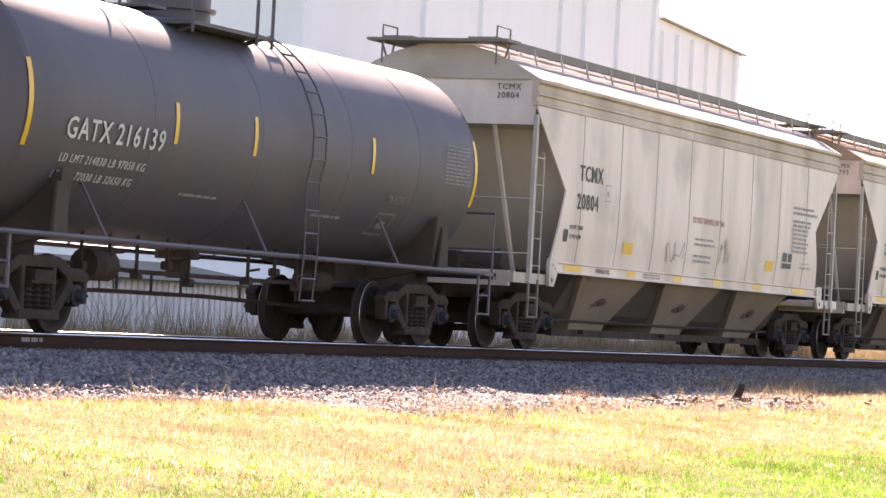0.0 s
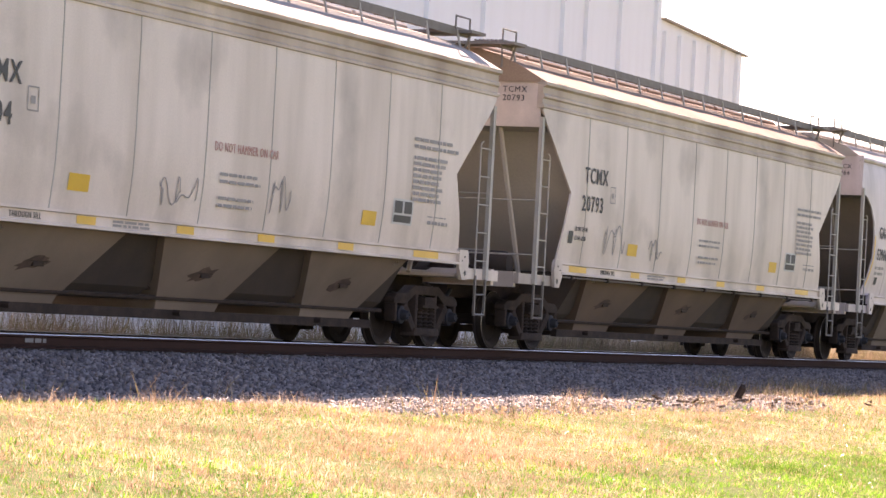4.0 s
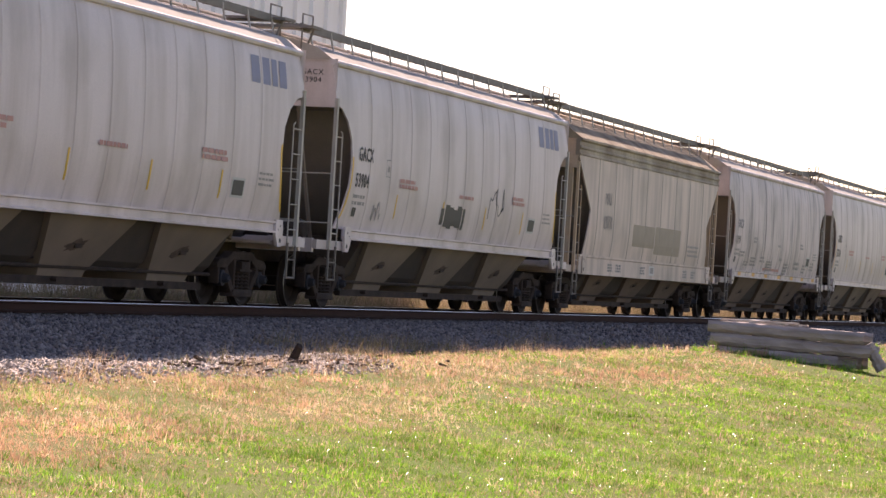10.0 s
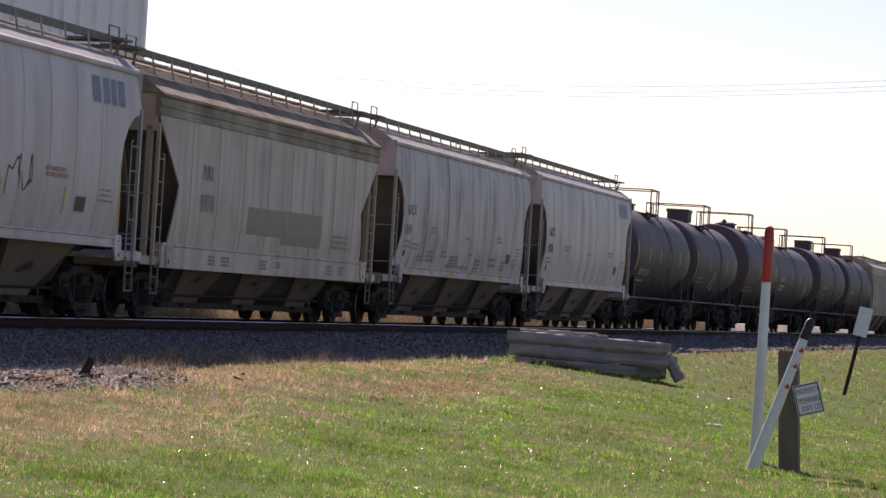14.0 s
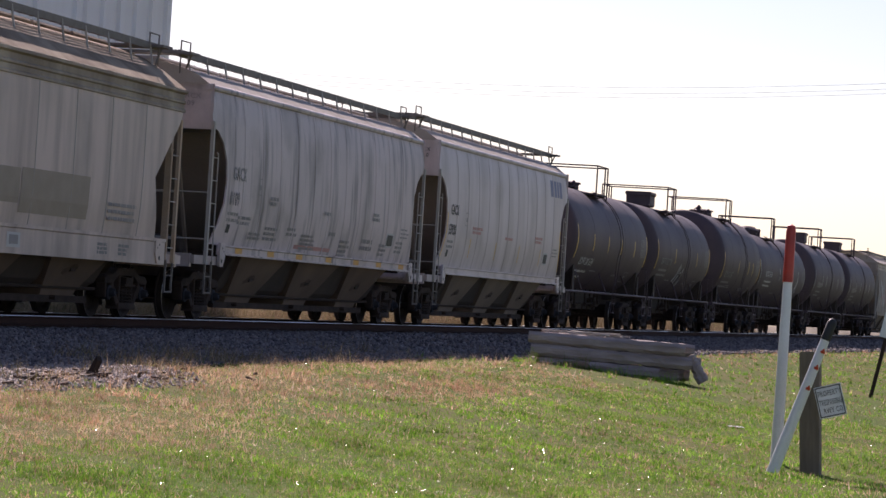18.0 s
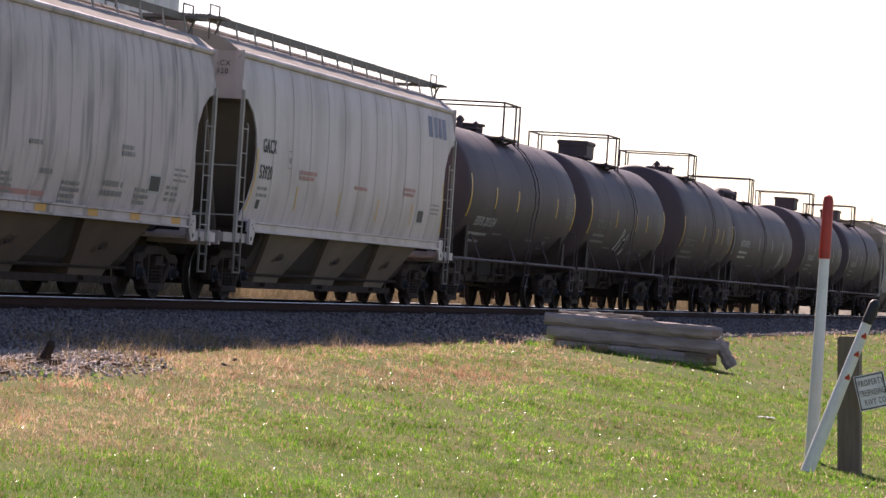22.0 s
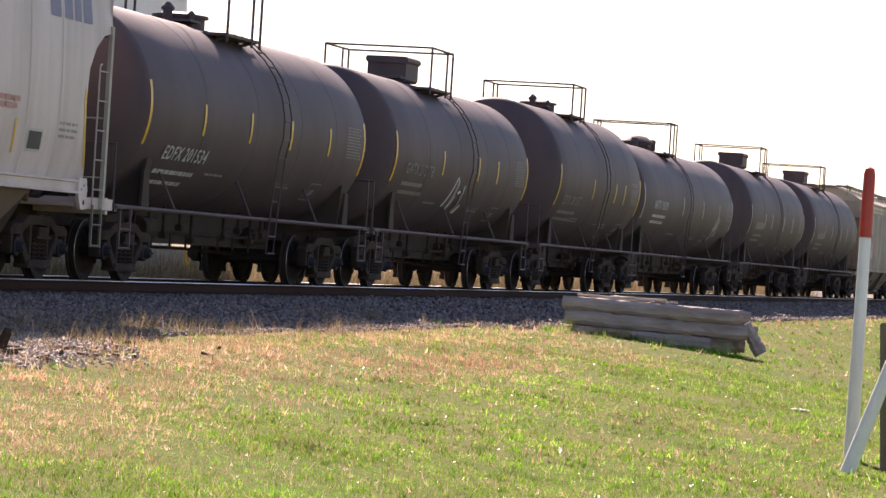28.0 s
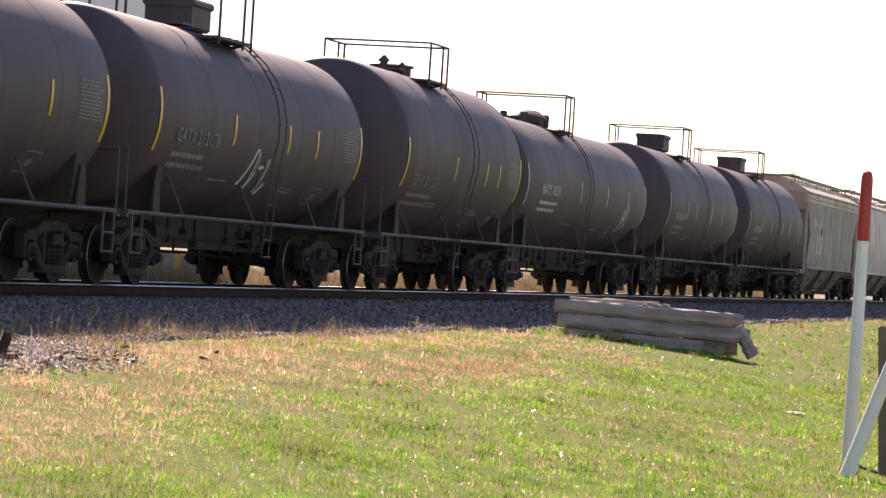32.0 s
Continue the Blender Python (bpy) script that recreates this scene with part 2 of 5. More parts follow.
# ---- mesh tools ----
class Shape:
    """Collects vertices and faces of one mesh."""

    def __init__(self):
        self.v, self.f = [], []

    def add(self, verts, faces):
        k = len(self.v)
        self.v += [tuple(p) for p in verts]
        self.f += [tuple(k + i for i in q) for q in faces]
        return self

    def box(self, x0, x1, y0, y1, z0, z1, c=0.0):
        """A box; c bevels its edges along x."""
        if c:
            ring = [(y0 + c, z0), (y1 - c, z0), (y1, z0 + c), (y1, z1 - c), (y1 - c, z1), (y0 + c, z1), (y0, z1 - c), (y0, z0 + c)]
            return self.prism(ring, x0, x1)
        p = [(x, y, z) for x in (x0, x1) for y in (y0, y1) for z in (z0, z1)]
        return self.add(p, [(0, 1, 3, 2), (4, 6, 7, 5), (0, 4, 5, 1), (2, 3, 7, 6), (0, 2, 6, 4), (1, 5, 7, 3)])

    def prism(self, ring, a, b, axis="x"):
        """A closed outline swept along an axis from a to b."""
        def put(u, w, t):
            return (t, u, w) if axis == "x" else (u, t, w) if axis == "y" else (u, w, t)
        n = len(ring)
        v = [put(u, w, a) for u, w in ring] + [put(u, w, b) for u, w in ring]
        return self.add(v, [(i, (i + 1) % n, n + (i + 1) % n, n + i) for i in range(n)] + [tuple(range(n))[::-1], tuple(range(n, 2 * n))])

    def rod(self, p, q, r, seg=8, r2=None):
        p, q = Vector(p), Vector(q)
        d = (q - p).normalized()
        s = d.orthogonal().normalized()
        t = d.cross(s)
        v = []
        for c, rr in ((p, r), (q, r if r2 is None else r2)):
            v += [c + (s * math.cos(2 * math.pi * i / seg) + t * math.sin(2 * math.pi * i / seg)) * rr for i in range(seg)]
        return self.add(v, [(i, (i + 1) % seg, seg + (i + 1) % seg, seg + i) for i in range(seg)] + [tuple(range(seg))[::-1], tuple(range(seg, 2 * seg))])

    def pipe(self, pts, r, seg=6):
        pts = [Vector(q) for q in pts]
        side = (pts[1] - pts[0]).orthogonal().normalized()
        rows = []
        for i, c in enumerate(pts):
            d = (pts[min(i + 1, len(pts) - 1)] - pts[max(i - 1, 0)]).normalized()
            side = (side - d * side.dot(d)).normalized()
            up = d.cross(side)
            rows.append([c + (side * math.cos(2 * math.pi * j / seg) + up * math.sin(2 * math.pi * j / seg)) * r for j in range(seg)])
        v = [q for row in rows for q in row]
        f = [(i * seg + j, i * seg + (j + 1) % seg, (i + 1) * seg + (j + 1) % seg, (i + 1) * seg + j) for i in range(len(pts) - 1) for j in range(seg)]
        n = len(v)
        return self.add(v, f + [tuple(range(seg))[::-1], tuple(range(n - seg, n))])

    def turned(self, prof, axis="x", seg=24, centre=(0, 0, 0)):
        """A profile of (along, radius) turned about an axis."""
        v, f = [], []
        for i in range(seg):
            a = 2 * math.pi * i / seg
            for t, r in prof:
                c, s = r * math.cos(a), r * math.sin(a)
                p = (t, c, s) if axis == "x" else (c, t, s) if axis == "y" else (c, s, t)
                v.append(tuple(p[k] + centre[k] for k in range(3)))
        n = len(prof)
        for i in range(seg):
            j = (i + 1) % seg
            f += [(i * n + k, i * n + k + 1, j * n + k + 1, j * n + k) for k in range(n - 1)]
        return self.add(v, f)

    def sheet(self, rows):
        """A skin through equal rows of points."""
        n = len(rows[0])
        return self.add([p for r in rows for p in r], [(i * n + j, i * n + j + 1, (i + 1) * n + j + 1, (i + 1) * n + j) for i in range(len(rows) - 1) for j in range(n - 1)])


def part(name, shape, mat, parent=None, label="", smooth=False, round_off=0.0):
    me = bpy.data.meshes.new(name)
    me.from_pydata(shape.v, [], shape.f)
    bm = bmesh.new()
    bm.from_mesh(me)
    bmesh.ops.remove_doubles(bm, verts=bm.verts, dist=1e-5)
    bmesh.ops.recalc_face_normals(bm, faces=bm.faces)
    if round_off:
        sharp = [e for e in bm.edges if len(e.link_faces) == 2 and e.calc_face_angle(0) > 0.6]
        bmesh.ops.bevel(bm, geom=sharp, offset=round_off, segments=2, affect="EDGES", profile=0.6)
    bm.to_mesh(me)
    bm.free()
    if smooth:
        me.polygons.foreach_set("use_smooth", [True] * len(me.polygons))
        me.set_sharp_from_angle(angle=radians(40))
    me.materials.append(mat)
    ob = new(name, me)
    if parent:
        ob.parent = parent
    return tagged(ob, label)


def again(ob, parent, m):
    """The same part once more, on the same mesh."""
    o = new(ob.name.split(".")[0], ob.data)
    o.parent, o.matrix_basis = parent, m
    return o


# ---- rolling stock: shared parts ----
WHEEL_R = 0.457


def wheel_shape():
    s = Shape()
    for side in (1,):
        y = 0.75 * side
        prof = [(y - 0.02 * side, 0.0), (y - 0.02 * side, 0.10), (y + 0.0 * side, 0.14), (y - 0.015 * side, 0.33), (y + 0.045 * side, 0.37), (y + 0.062 * side, 0.395),
                (y + 0.062 * side, 0.45), (y + 0.055 * side, WHEEL_R), (y - 0.035 * side, WHEEL_R + 0.003), (y - 0.05 * side, 0.485), (y - 0.075 * side, 0.485),
                (y - 0.08 * side, 0.38), (y - 0.035 * side, 0.34), (y - 0.05 * side, 0.14), (y - 0.09 * side, 0.10), (y - 0.09 * side, 0.0)]
        s.turned(prof, "y", 32)
    return s


def side_frame_shape():
    """Cast truck side frame: top chord, bottom chord, columns and journal pedestals."""
    s = Shape()
    y0, y1 = -0.09, 0.09
    top = [(-1.17, 0.62), (-0.72, 0.62), (-0.42, 0.76), (0.42, 0.76), (0.72, 0.62), (1.17, 0.62), (1.17, 0.70), (1.05, 0.77), (0.72, 0.78), (0.45, 0.90), (-0.45, 0.90), (-0.72, 0.78), (-1.05, 0.77), (-1.17, 0.70)]
    s.prism(top, y0, y1, "y")
    for k in (-1, 1):
        leg = [(0.72 * k, 0.66), (0.36 * k, 0.30), (0.30 * k, 0.20), (0.44 * k, 0.20), (0.56 * k, 0.30), (0.84 * k, 0.56)]
        s.prism(leg, y0, y1, "y")
        s.box(min(0.30 * k, 0.40 * k), max(0.30 * k, 0.40 * k), y0, y1, 0.25, 0.80)
        s.box(min(0.66 * k, 0.73 * k), max(0.66 * k, 0.73 * k), y0, y1, 0.36, 0.66)
        s.box(min(1.05 * k, 1.13 * k), max(1.05 * k, 1.13 * k), y0, y1, 0.36, 0.68)
    s.prism([(-0.48, 0.16), (0.48, 0.16), (0.44, 0.28), (-0.44, 0.28)], y0 - 0.03, y1 + 0.03, "y")
    return s


def spring_shape():
    prof = [(0.28, 0.0), (0.28, 0.06)]
    for i in range(5):
        prof += [(0.29 + 0.058 * i, 0.055), (0.31 + 0.058 * i, 0.088), (0.33 + 0.058 * i, 0.055)]
    return Shape().turned(prof + [(0.58, 0.06), (0.58, 0.0)], "z", 10)


def spring_seat_shape():
    return Shape().box(-0.29, 0.29, -0.16, 0.16, 0.575, 0.61)


def bolster_shape():
    s = Shape()
    s.prism([(-1.18, 0.60), (-0.6, 0.52), (0.6, 0.52), (1.18, 0.60), (1.18, 0.73), (0.5, 0.80), (-0.5, 0.80), (-1.18, 0.73)], -0.19, 0.19, "x")
    s.turned([(0.78, 0.0), (0.78, 0.2), (0.93, 0.2), (0.93, 0.0)], "z", 16)
    return s


def bearing_shape():
    s = Shape()
    s.turned([(-0.14, 0.0), (-0.14, 0.06), (-0.10, 0.075), (-0.05, 0.085), (-0.04, 0.13), (0.1, 0.13), (0.1, 0.0)], "y", 16)
    for i in range(3):
        a = 2 * math.pi * i / 3
        s.box(0.05 * math.cos(a) - 0.012, 0.05 * math.cos(a) + 0.012, -0.155, -0.13, 0.05 * math.sin(a) - 0.012, 0.05 * math.sin(a) + 0.012)
    return s


def brake_beam_shape():
    s = Shape()
    for k in (-1, 1):
        s.rod((0.36 * k, -0.7, 0.42), (0.36 * k, 0.7, 0.42), 0.04, 6)
        for y in (-0.75, 0.75):
            s.prism([(0.40 * k, 0.25), (0.44 * k, 0.45), (0.40 * k, 0.62), (0.34 * k, 0.55), (0.36 * k, 0.42), (0.34 * k, 0.3)], y - 0.05, y + 0.05, "y")
    return s


GEAR = {}


def trucks(car, at):
    """Two trucks under a car, at +-at from its middle."""
    if not GEAR:
        for name, fn, mat in (("wheel", wheel_shape, WHEEL), ("wheelset", lambda: Shape().rod((0, -1.1, 0), (0, 1.1, 0), 0.085, 12), WHEEL), ("side_frame", side_frame_shape, STEEL_DARK), ("spring_seat", spring_seat_shape, STEEL_DARK), ("spring", spring_shape, STEEL_DARK),
                              ("bolster", bolster_shape, STEEL_DARK), ("bearing_cap", bearing_shape, BEARING), ("brake_beam", brake_beam_shape, STEEL_DARK)):
            ob = part(name, fn(), mat, None, smooth=name in ("wheel", "bearing_cap", "side_frame"), round_off=0.028 if name == "side_frame" else 0.0)
            GEAR[name] = ob
            if name == "wheel":
                ob.data.materials.append(TREAD)
                for p in ob.data.polygons:
                    if 0.44 < math.hypot(p.center.x, p.center.z) < 0.47 and p.center.y > 0.805 and p.normal.y < 0.97:
                        p.material_index = 1
    for k in (-1, 1):
        c = at * k
        for dx in (-0.89, 0.89):
            w = again(GEAR["wheelset"], car, pose(c + dx, 0, WHEEL_R))
            again(GEAR["wheel"], w, pose(0, 0, 0))
            again(GEAR["wheel"], w, pose(0, 0, 0, 0, 0, 180))
            for y in (-1, 1):
                again(GEAR["bearing_cap"], car, pose(c + dx, 1.08 * y, WHEEL_R, 0, 0, 0 if y < 0 else 180))
        for y in (-1, 1):
            again(GEAR["side_frame"], car, pose(c, 1.03 * y, 0.0))
            seat = again(GEAR["spring_seat"], car, pose(c, 1.03 * y, 0.0))
            for dx in (-0.2, 0.0, 0.2):
                again(GEAR["spring"], seat, pose(dx, 0.05 * y, 0))
        again(GEAR["bolster"], car, pose(c, 0, 0))
        again(GEAR["brake_beam"], car, pose(c, 0, 0))


def coupler(car, inner, outer):
    for k in (-1, 1):
        s = Shape()
        a, b = inner * k, outer * k
        s.box(min(a, b), max(a, b), -0.07, 0.07, 0.80, 0.96, 0.02)
        s.prism([(b - 0.28 * k, -0.09), (b - 0.02 * k, -0.19), (b + 0.03 * k, -0.12), (b + 0.03 * k, 0.02), (b - 0.06 * k, 0.06), (b, 0.19), (b - 0.12 * k, 0.22), (b - 0.28 * k, 0.1)], 0.73, 1.03, "z")
        part("coupler", s, STEEL_DARK, car)
        h = Shape().pipe([(a - 0.1 * k, -0.35, 0.9), (a + 0.15 * k, -0.36, 0.72), (b - 0.12 * k, -0.33, 0.45), (b, -0.26, 0.42), (b + 0.08 * k, -0.22, 0.5)], 0.03, 6)
        part("brake_hose", h, RUBBER, car)


def letters(text, size, mat, parent, at, tilt=0.0, squash=0.75, name="lettering", slant=0.0):
    cu = bpy.data.curves.new(name, "FONT")
    cu.body, cu.size, cu.extrude, cu.shear, cu.resolution_u = text, size, 0.002, slant, 2
    cu.space_character, cu.offset = 1.16, (0.011 * size if size > 0.25 and squash > 0.7 else 0.0)
    tmp = new("tmp", cu)
    bpy.context.view_layer.update()
    me = bpy.data.meshes.new_from_object(tmp.evaluated_get(bpy.context.evaluated_depsgraph_get()))
    bpy.data.objects.remove(tmp)
    me.materials.clear()
    me.materials.append(mat)
    ob = new(name, me)
    ob.parent = parent
    ob.matrix_basis = pose(*at, 90 + tilt, 0, 0) @ Matrix.Diagonal((squash, 1, 1, 1))
    return tagged(ob, kind="stuff") if size < 0.2 else ob


# ---- covered hopper cars ----
def side_y(kind, z):
    """Half width of a hopper's side at height z."""
    if kind == "ribbed":
        pts = [(1.2, 1.50), (1.42, 1.53), (1.9, 1.585), (2.4, 1.60), (3.6, 1.60), (4.05, 1.585), (4.6, 1.585)]
    else:
        pts = [(1.2, 1.42), (1.42, 1.455), (1.8, 1.54), (2.2, 1.59), (2.7, 1.60), (3.2, 1.59), (3.7, 1.56), (4.05, 1.51), (4.3, 1.45), (4.6, 1.45)]
    for (a, p), (b, q) in zip(pts, pts[1:]):
        if z <= b:
            return p + (q - p) * (z - a) / (b - a)
    return pts[-1][1]


def side_end(kind, z):
    """Half length of a hopper's side sheet at height z."""
    if kind == "ribbed":
        pts = [(1.2, 7.45), (1.42, 7.42), (1.8, 7.32), (2.55, 7.05), (3.55, 8.25), (3.75, 8.45), (4.6, 8.5)]
    else:
        pts = [(1.2, 7.95), (1.5, 7.85), (1.8, 7.65), (2.2, 7.48), (2.6, 7.42), (3.0, 7.5), (3.3, 7.75), (3.5, 8.1), (3.56, 8.45), (4.6, 8.5)]
    for (a, p), (b, q) in zip(pts, pts[1:]):
        if z <= b:
            return p + (q - p) * (z - a) / (b - a)
    return pts[-1][1]


def hopper(kind, paint, roof_mat, deep_sill=False, band=True, end_mat=None, post_mat=None, truck=7.25, band_mat=None, deck=4.80, slope_mat=None, crown=None):
    """Three-bay covered hopper. kind: ribbed (slab sides, ribbed top band) or round (curved sides)."""
    car = new("hopper_car")
    zs = [1.42, 1.6, 1.8, 2.0, 2.2, 2.4, 2.55, 2.7, 2.85, 3.0, 3.15, 3.3, 3.42, 3.5, 3.55, 3.56, 3.65, 3.75] + ([3.82] if band else [3.9, 4.05, 4.12, 4.19, 4.25])
    for k in (-1, 1):
        rows = []
        for z in zs:
            e, y = side_end(kind, z), side_y(kind, z)
            rows.append([(-e + 2 * e * i / 32, k * y, z) for i in range(33)])
        inner = [[(x, yy - 0.03 * k, z) for x, yy, z in r] for r in rows]
        s = Shape().sheet(rows).sheet(inner)
        for r, q in zip((rows, inner), (inner, rows)):
            for j in (0, -1):
                s.sheet([[row[j] for row in r], [row[j] for row in q]])
        part("side_sheet", s, paint, car, smooth=True)
        # vertical side ribs
        n_rib = 8 if kind == "ribbed" else 11
        for i in range(n_rib):
            x = -6.35 + 12.7 * i / (n_rib - 1)
            w = 0.016 if kind == "ribbed" else 0.05
            proud = 0.008 if kind == "ribbed" else 0.012
            lo = [z for z in zs if side_end(kind, z) > abs(x) + 0.05]
            s = Shape().sheet([[(x - w, k * (side_y(kind, z) - 0.01), z), (x - w * 0.4, k * (side_y(kind, z) + proud), z), (x + w * 0.4, k * (side_y(kind, z) + proud), z), (x + w, k * (side_y(kind, z) - 0.01), z)] for z in lo])
            part("side_rib", s, SEAM if kind == "ribbed" else paint, car, smooth=True)
        if band:
            s = Shape()
            prof = [(1.585, 3.80), (1.62, 3.81), (1.62, 3.85), (1.59, 3.87), (1.59, 3.95), (1.62, 3.97), (1.62, 4.01), (1.59, 4.03), (1.59, 4.13), (1.65, 4.16), (1.65, 4.21), (1.55, 4.24), (1.5, 4.18), (1.5, 3.80)]
            s.prism([(k * y, z) for y, z in prof], -8.5, 8.5)
            part("top_band", s, band_mat or paint, car)
        else:
            prof = [(1.45, 4.22), (1.51, 4.24), (1.525, 4.28), (1.51, 4.32), (1.43, 4.36), (1.39, 4.24)]
            part("eave_rail", Shape().prism([(k * y, z) for y, z in prof], -8.5, 8.5), paint, car, smooth=True)
        # side sill with its end gussets
        if deep_sill:
            s = Shape().prism([(k * 1.46, 1.0), (k * 1.58, 1.0), (k * 1.58, 1.40), (k * 1.60, 1.42), (k * 1.60, 1.47), (k * 1.46, 1.47)], -7.9, 7.9)
        else:
            s = Shape().prism([(k * 1.44, 1.24), (k * 1.62, 1.24), (k * 1.62, 1.27), (k * 1.56, 1.28), (k * 1.56, 1.39), (k * 1.60, 1.40), (k * 1.60, 1.43), (k * 1.44, 1.43)], -7.35, 7.35)
        part("side_sill", s, paint, car)
        for e in (-1, 1):
            s = Shape().prism([(e * 7.3, 1.46), (e * 7.62, 1.46), (e * 7.66, 1.3), (e * 7.62, 1.02), (e * 7.42, 1.02), (e * 7.3, 1.2)], k * 1.56, k * 1.61, "y")
            gus = part("sill_gusset", s, paint, car)
            for gx, gz, gr in ((7.52, 1.12, 0.04), (7.50, 1.36, 0.018), (7.40, 1.30, 0.014)):
                part("hole", Shape().rod((e * gx, k * 1.60, gz), (e * gx, k * 1.614, gz), gr, 10), RUBBER, gus)
            s = Shape().box(min(e * 7.55, e * 9.0), max(e * 7.55, e * 9.0), min(k * 1.46, k * 1.54), max(k * 1.46, k * 1.54), 1.04, 1.20)
            part("end_sill", s, paint, car)
    # roof: sloped sheets to a flat crown
    eave = 4.22 if band else 4.34
    y_e = 1.62 if band else 1.46
    up = crown or (0.52 if band else 0.40)
    rise = [(y_e, eave), (1.2, eave + 0.45 * up), (0.8, eave + 0.78 * up), (0.45, eave + 0.96 * up), (0, eave + up)]
    ring = [(-y, z) for y, z in rise] + [(y, z) for y, z in rise[-2::-1]]
    s = Shape().sheet([[(-8.5 + 17.0 * i / 20, y, z + (0.008 if i % 2 else 0)) for y, z in ring] for i in range(21)])
    s.sheet([[(-8.5, y, z), (-8.5, y, eave - 0.02)] for y, z in ring]).sheet([[(8.5, y, z), (8.5, y, eave - 0.02)] for y, z in ring])
    part("roof", s, roof_mat, car)
    # hatch trough and covers
    for i in range(8):
        x = -7.0 + 2.0 * i
        part("hatch_cover", Shape().box(x - 0.92, x + 0.92, -0.3, 0.3, eave + up - 0.02, eave + up + 0.10, 0.04), roof_mat, car)
    for k in (-1, 1):
        s = Shape()
        for i in range(7):
            s.box(-8.75, 8.75, k * (0.5 + 0.07 * i) - 0.012, k * (0.5 + 0.07 * i) + 0.012, deck, deck + 0.035)
        for i in range(36):
            s.box(-8.75 + 0.5 * i - 0.012, -8.75 + 0.5 * i + 0.012, min(k * 0.5, k * 0.95), max(k * 0.5, k * 0.95), deck - 0.012, deck - 0.001)
        s.box(-8.75, 8.75, k * 0.95 - 0.014, k * 0.95 + 0.014, deck - 0.09, deck + 0.036)
        part("running_board", s, GALV, car)
        for i in range(15):
            x = -8.3 + 16.6 * i / 14
            s = Shape().rod((x, k * 0.95, deck), (x, k * 1.02, eave + 0.6 * up - 0.03), 0.02, 5)
            part("board_bracket", s, SEAM, car)
        part("gate_track", Shape().box(-5.7, 5.7, k * 0.9 - 0.05, k * 0.9 + 0.05, 0.24, 0.36).rod((-5.9, k * 1.0, 0.5), (5.9, k * 1.0, 0.5), 0.03, 6), STEEL_DARK, car)
        for e in (-1, 1):
            s = Shape().pipe([(e * 8.2, k * 0.97, deck), (e * 8.2, k * 0.97, deck + 0.2), (e * 8.75, k * 0.97, deck + 0.2), (e * 8.75, k * 0.97, deck - 0.4)], 0.016, 5)
            part("grab_loop", s, GALV, car)
    for e in (-1, 1):
        part("end_running_board", Shape().box(min(e * 8.3, e * 8.85), max(e * 8.3, e * 8.85), -1.2, 1.2, deck - 0.05, deck - 0.005).rod((e * 8.5, -1.1, deck - 0.04), (e * 8.46, -0.9, eave), 0.02, 5).rod((e * 8.5, 1.1, deck - 0.04), (e * 8.46, 0.9, eave), 0.02, 5), GALV, car)
    # ends
    for e in (-1, 1):
        s = Shape().sheet([[(e * 8.46, -1.55 + 3.1 * i / 8, z) for i in range(9)] for z in (3.5, 3.9, eave)])
        s.sheet([[(e * 8.42, -1.55 + 3.1 * i / 8, z) for i in range(9)] for z in (3.5, 3.9, eave)])
        part("end_panel", s, end_mat or paint, car)
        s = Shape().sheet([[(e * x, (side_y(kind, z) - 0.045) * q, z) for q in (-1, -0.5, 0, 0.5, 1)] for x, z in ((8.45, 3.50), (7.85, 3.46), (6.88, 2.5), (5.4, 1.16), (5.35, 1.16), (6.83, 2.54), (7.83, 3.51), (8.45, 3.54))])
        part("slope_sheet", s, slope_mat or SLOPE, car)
        s = Shape().box(min(e * 7.5, e * 9.02), max(e * 7.5, e * 9.02), -1.46, 1.46, 1.06, 1.11)
        s.box(min(e * 8.92, e * 9.02), max(e * 8.92, e * 9.02), -1.46, 1.46, 0.98, 1.22)
        part("end_platform", s, paint, car)
        for y in (-1.4, 1.4):
            s = Shape().box(e * 8.40 - 0.06, e * 8.40 + 0.06, y - 0.05, y + 0.05, 1.1, 3.6)
            if post_mat:
                part("corner_post", s, post_mat, car)
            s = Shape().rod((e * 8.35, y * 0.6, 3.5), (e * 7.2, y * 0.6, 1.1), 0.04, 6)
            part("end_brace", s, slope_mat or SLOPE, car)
        for k in (-1, 1):
            s = Shape()
            y = k * 1.57
            s.prism([(e * 8.37, y - 0.03), (e * 8.46, y - 0.03), (e * 8.46, y + 0.03), (e * 8.44, y + 0.03), (e * 8.44, y - 0.01), (e * 8.39, y - 0.01), (e * 8.39, y + 0.03), (e * 8.37, y + 0.03)], 1.05, 3.66, "z")
            s.pipe([(e * 8.0, y, 1.1), (e * 8.0, y, 3.04), (e * 8.02, y, 3.08), (e * 8.08, y, 3.1)], 0.013, 6)
            lad = part("ladder", s, SEAM if not post_mat else post_mat, car)
            for i in range(5):
                z = 1.32 + 0.42 * i
                part("rung", Shape().rod((e * 8.0, y, z), (e * 8.42, y, z), 0.012, 5), SEAM, lad)
            s = Shape().box(e * 8.03 - 0.02, e * 8.03 + 0.02, y - 0.015, y + 0.015, 0.5, 1.1).box(e * 8.42 - 0.02, e * 8.42 + 0.02, y - 0.015, y + 0.015, 0.5, 1.1)
            s.rod((e * 8.03, y, 0.52), (e * 8.42, y, 0.52), 0.018, 5).rod((e * 8.03, y, 0.82), (e * 8.42, y, 0.82), 0.014, 5)
            part("sill_step", s, GALV, car)
        s = Shape()
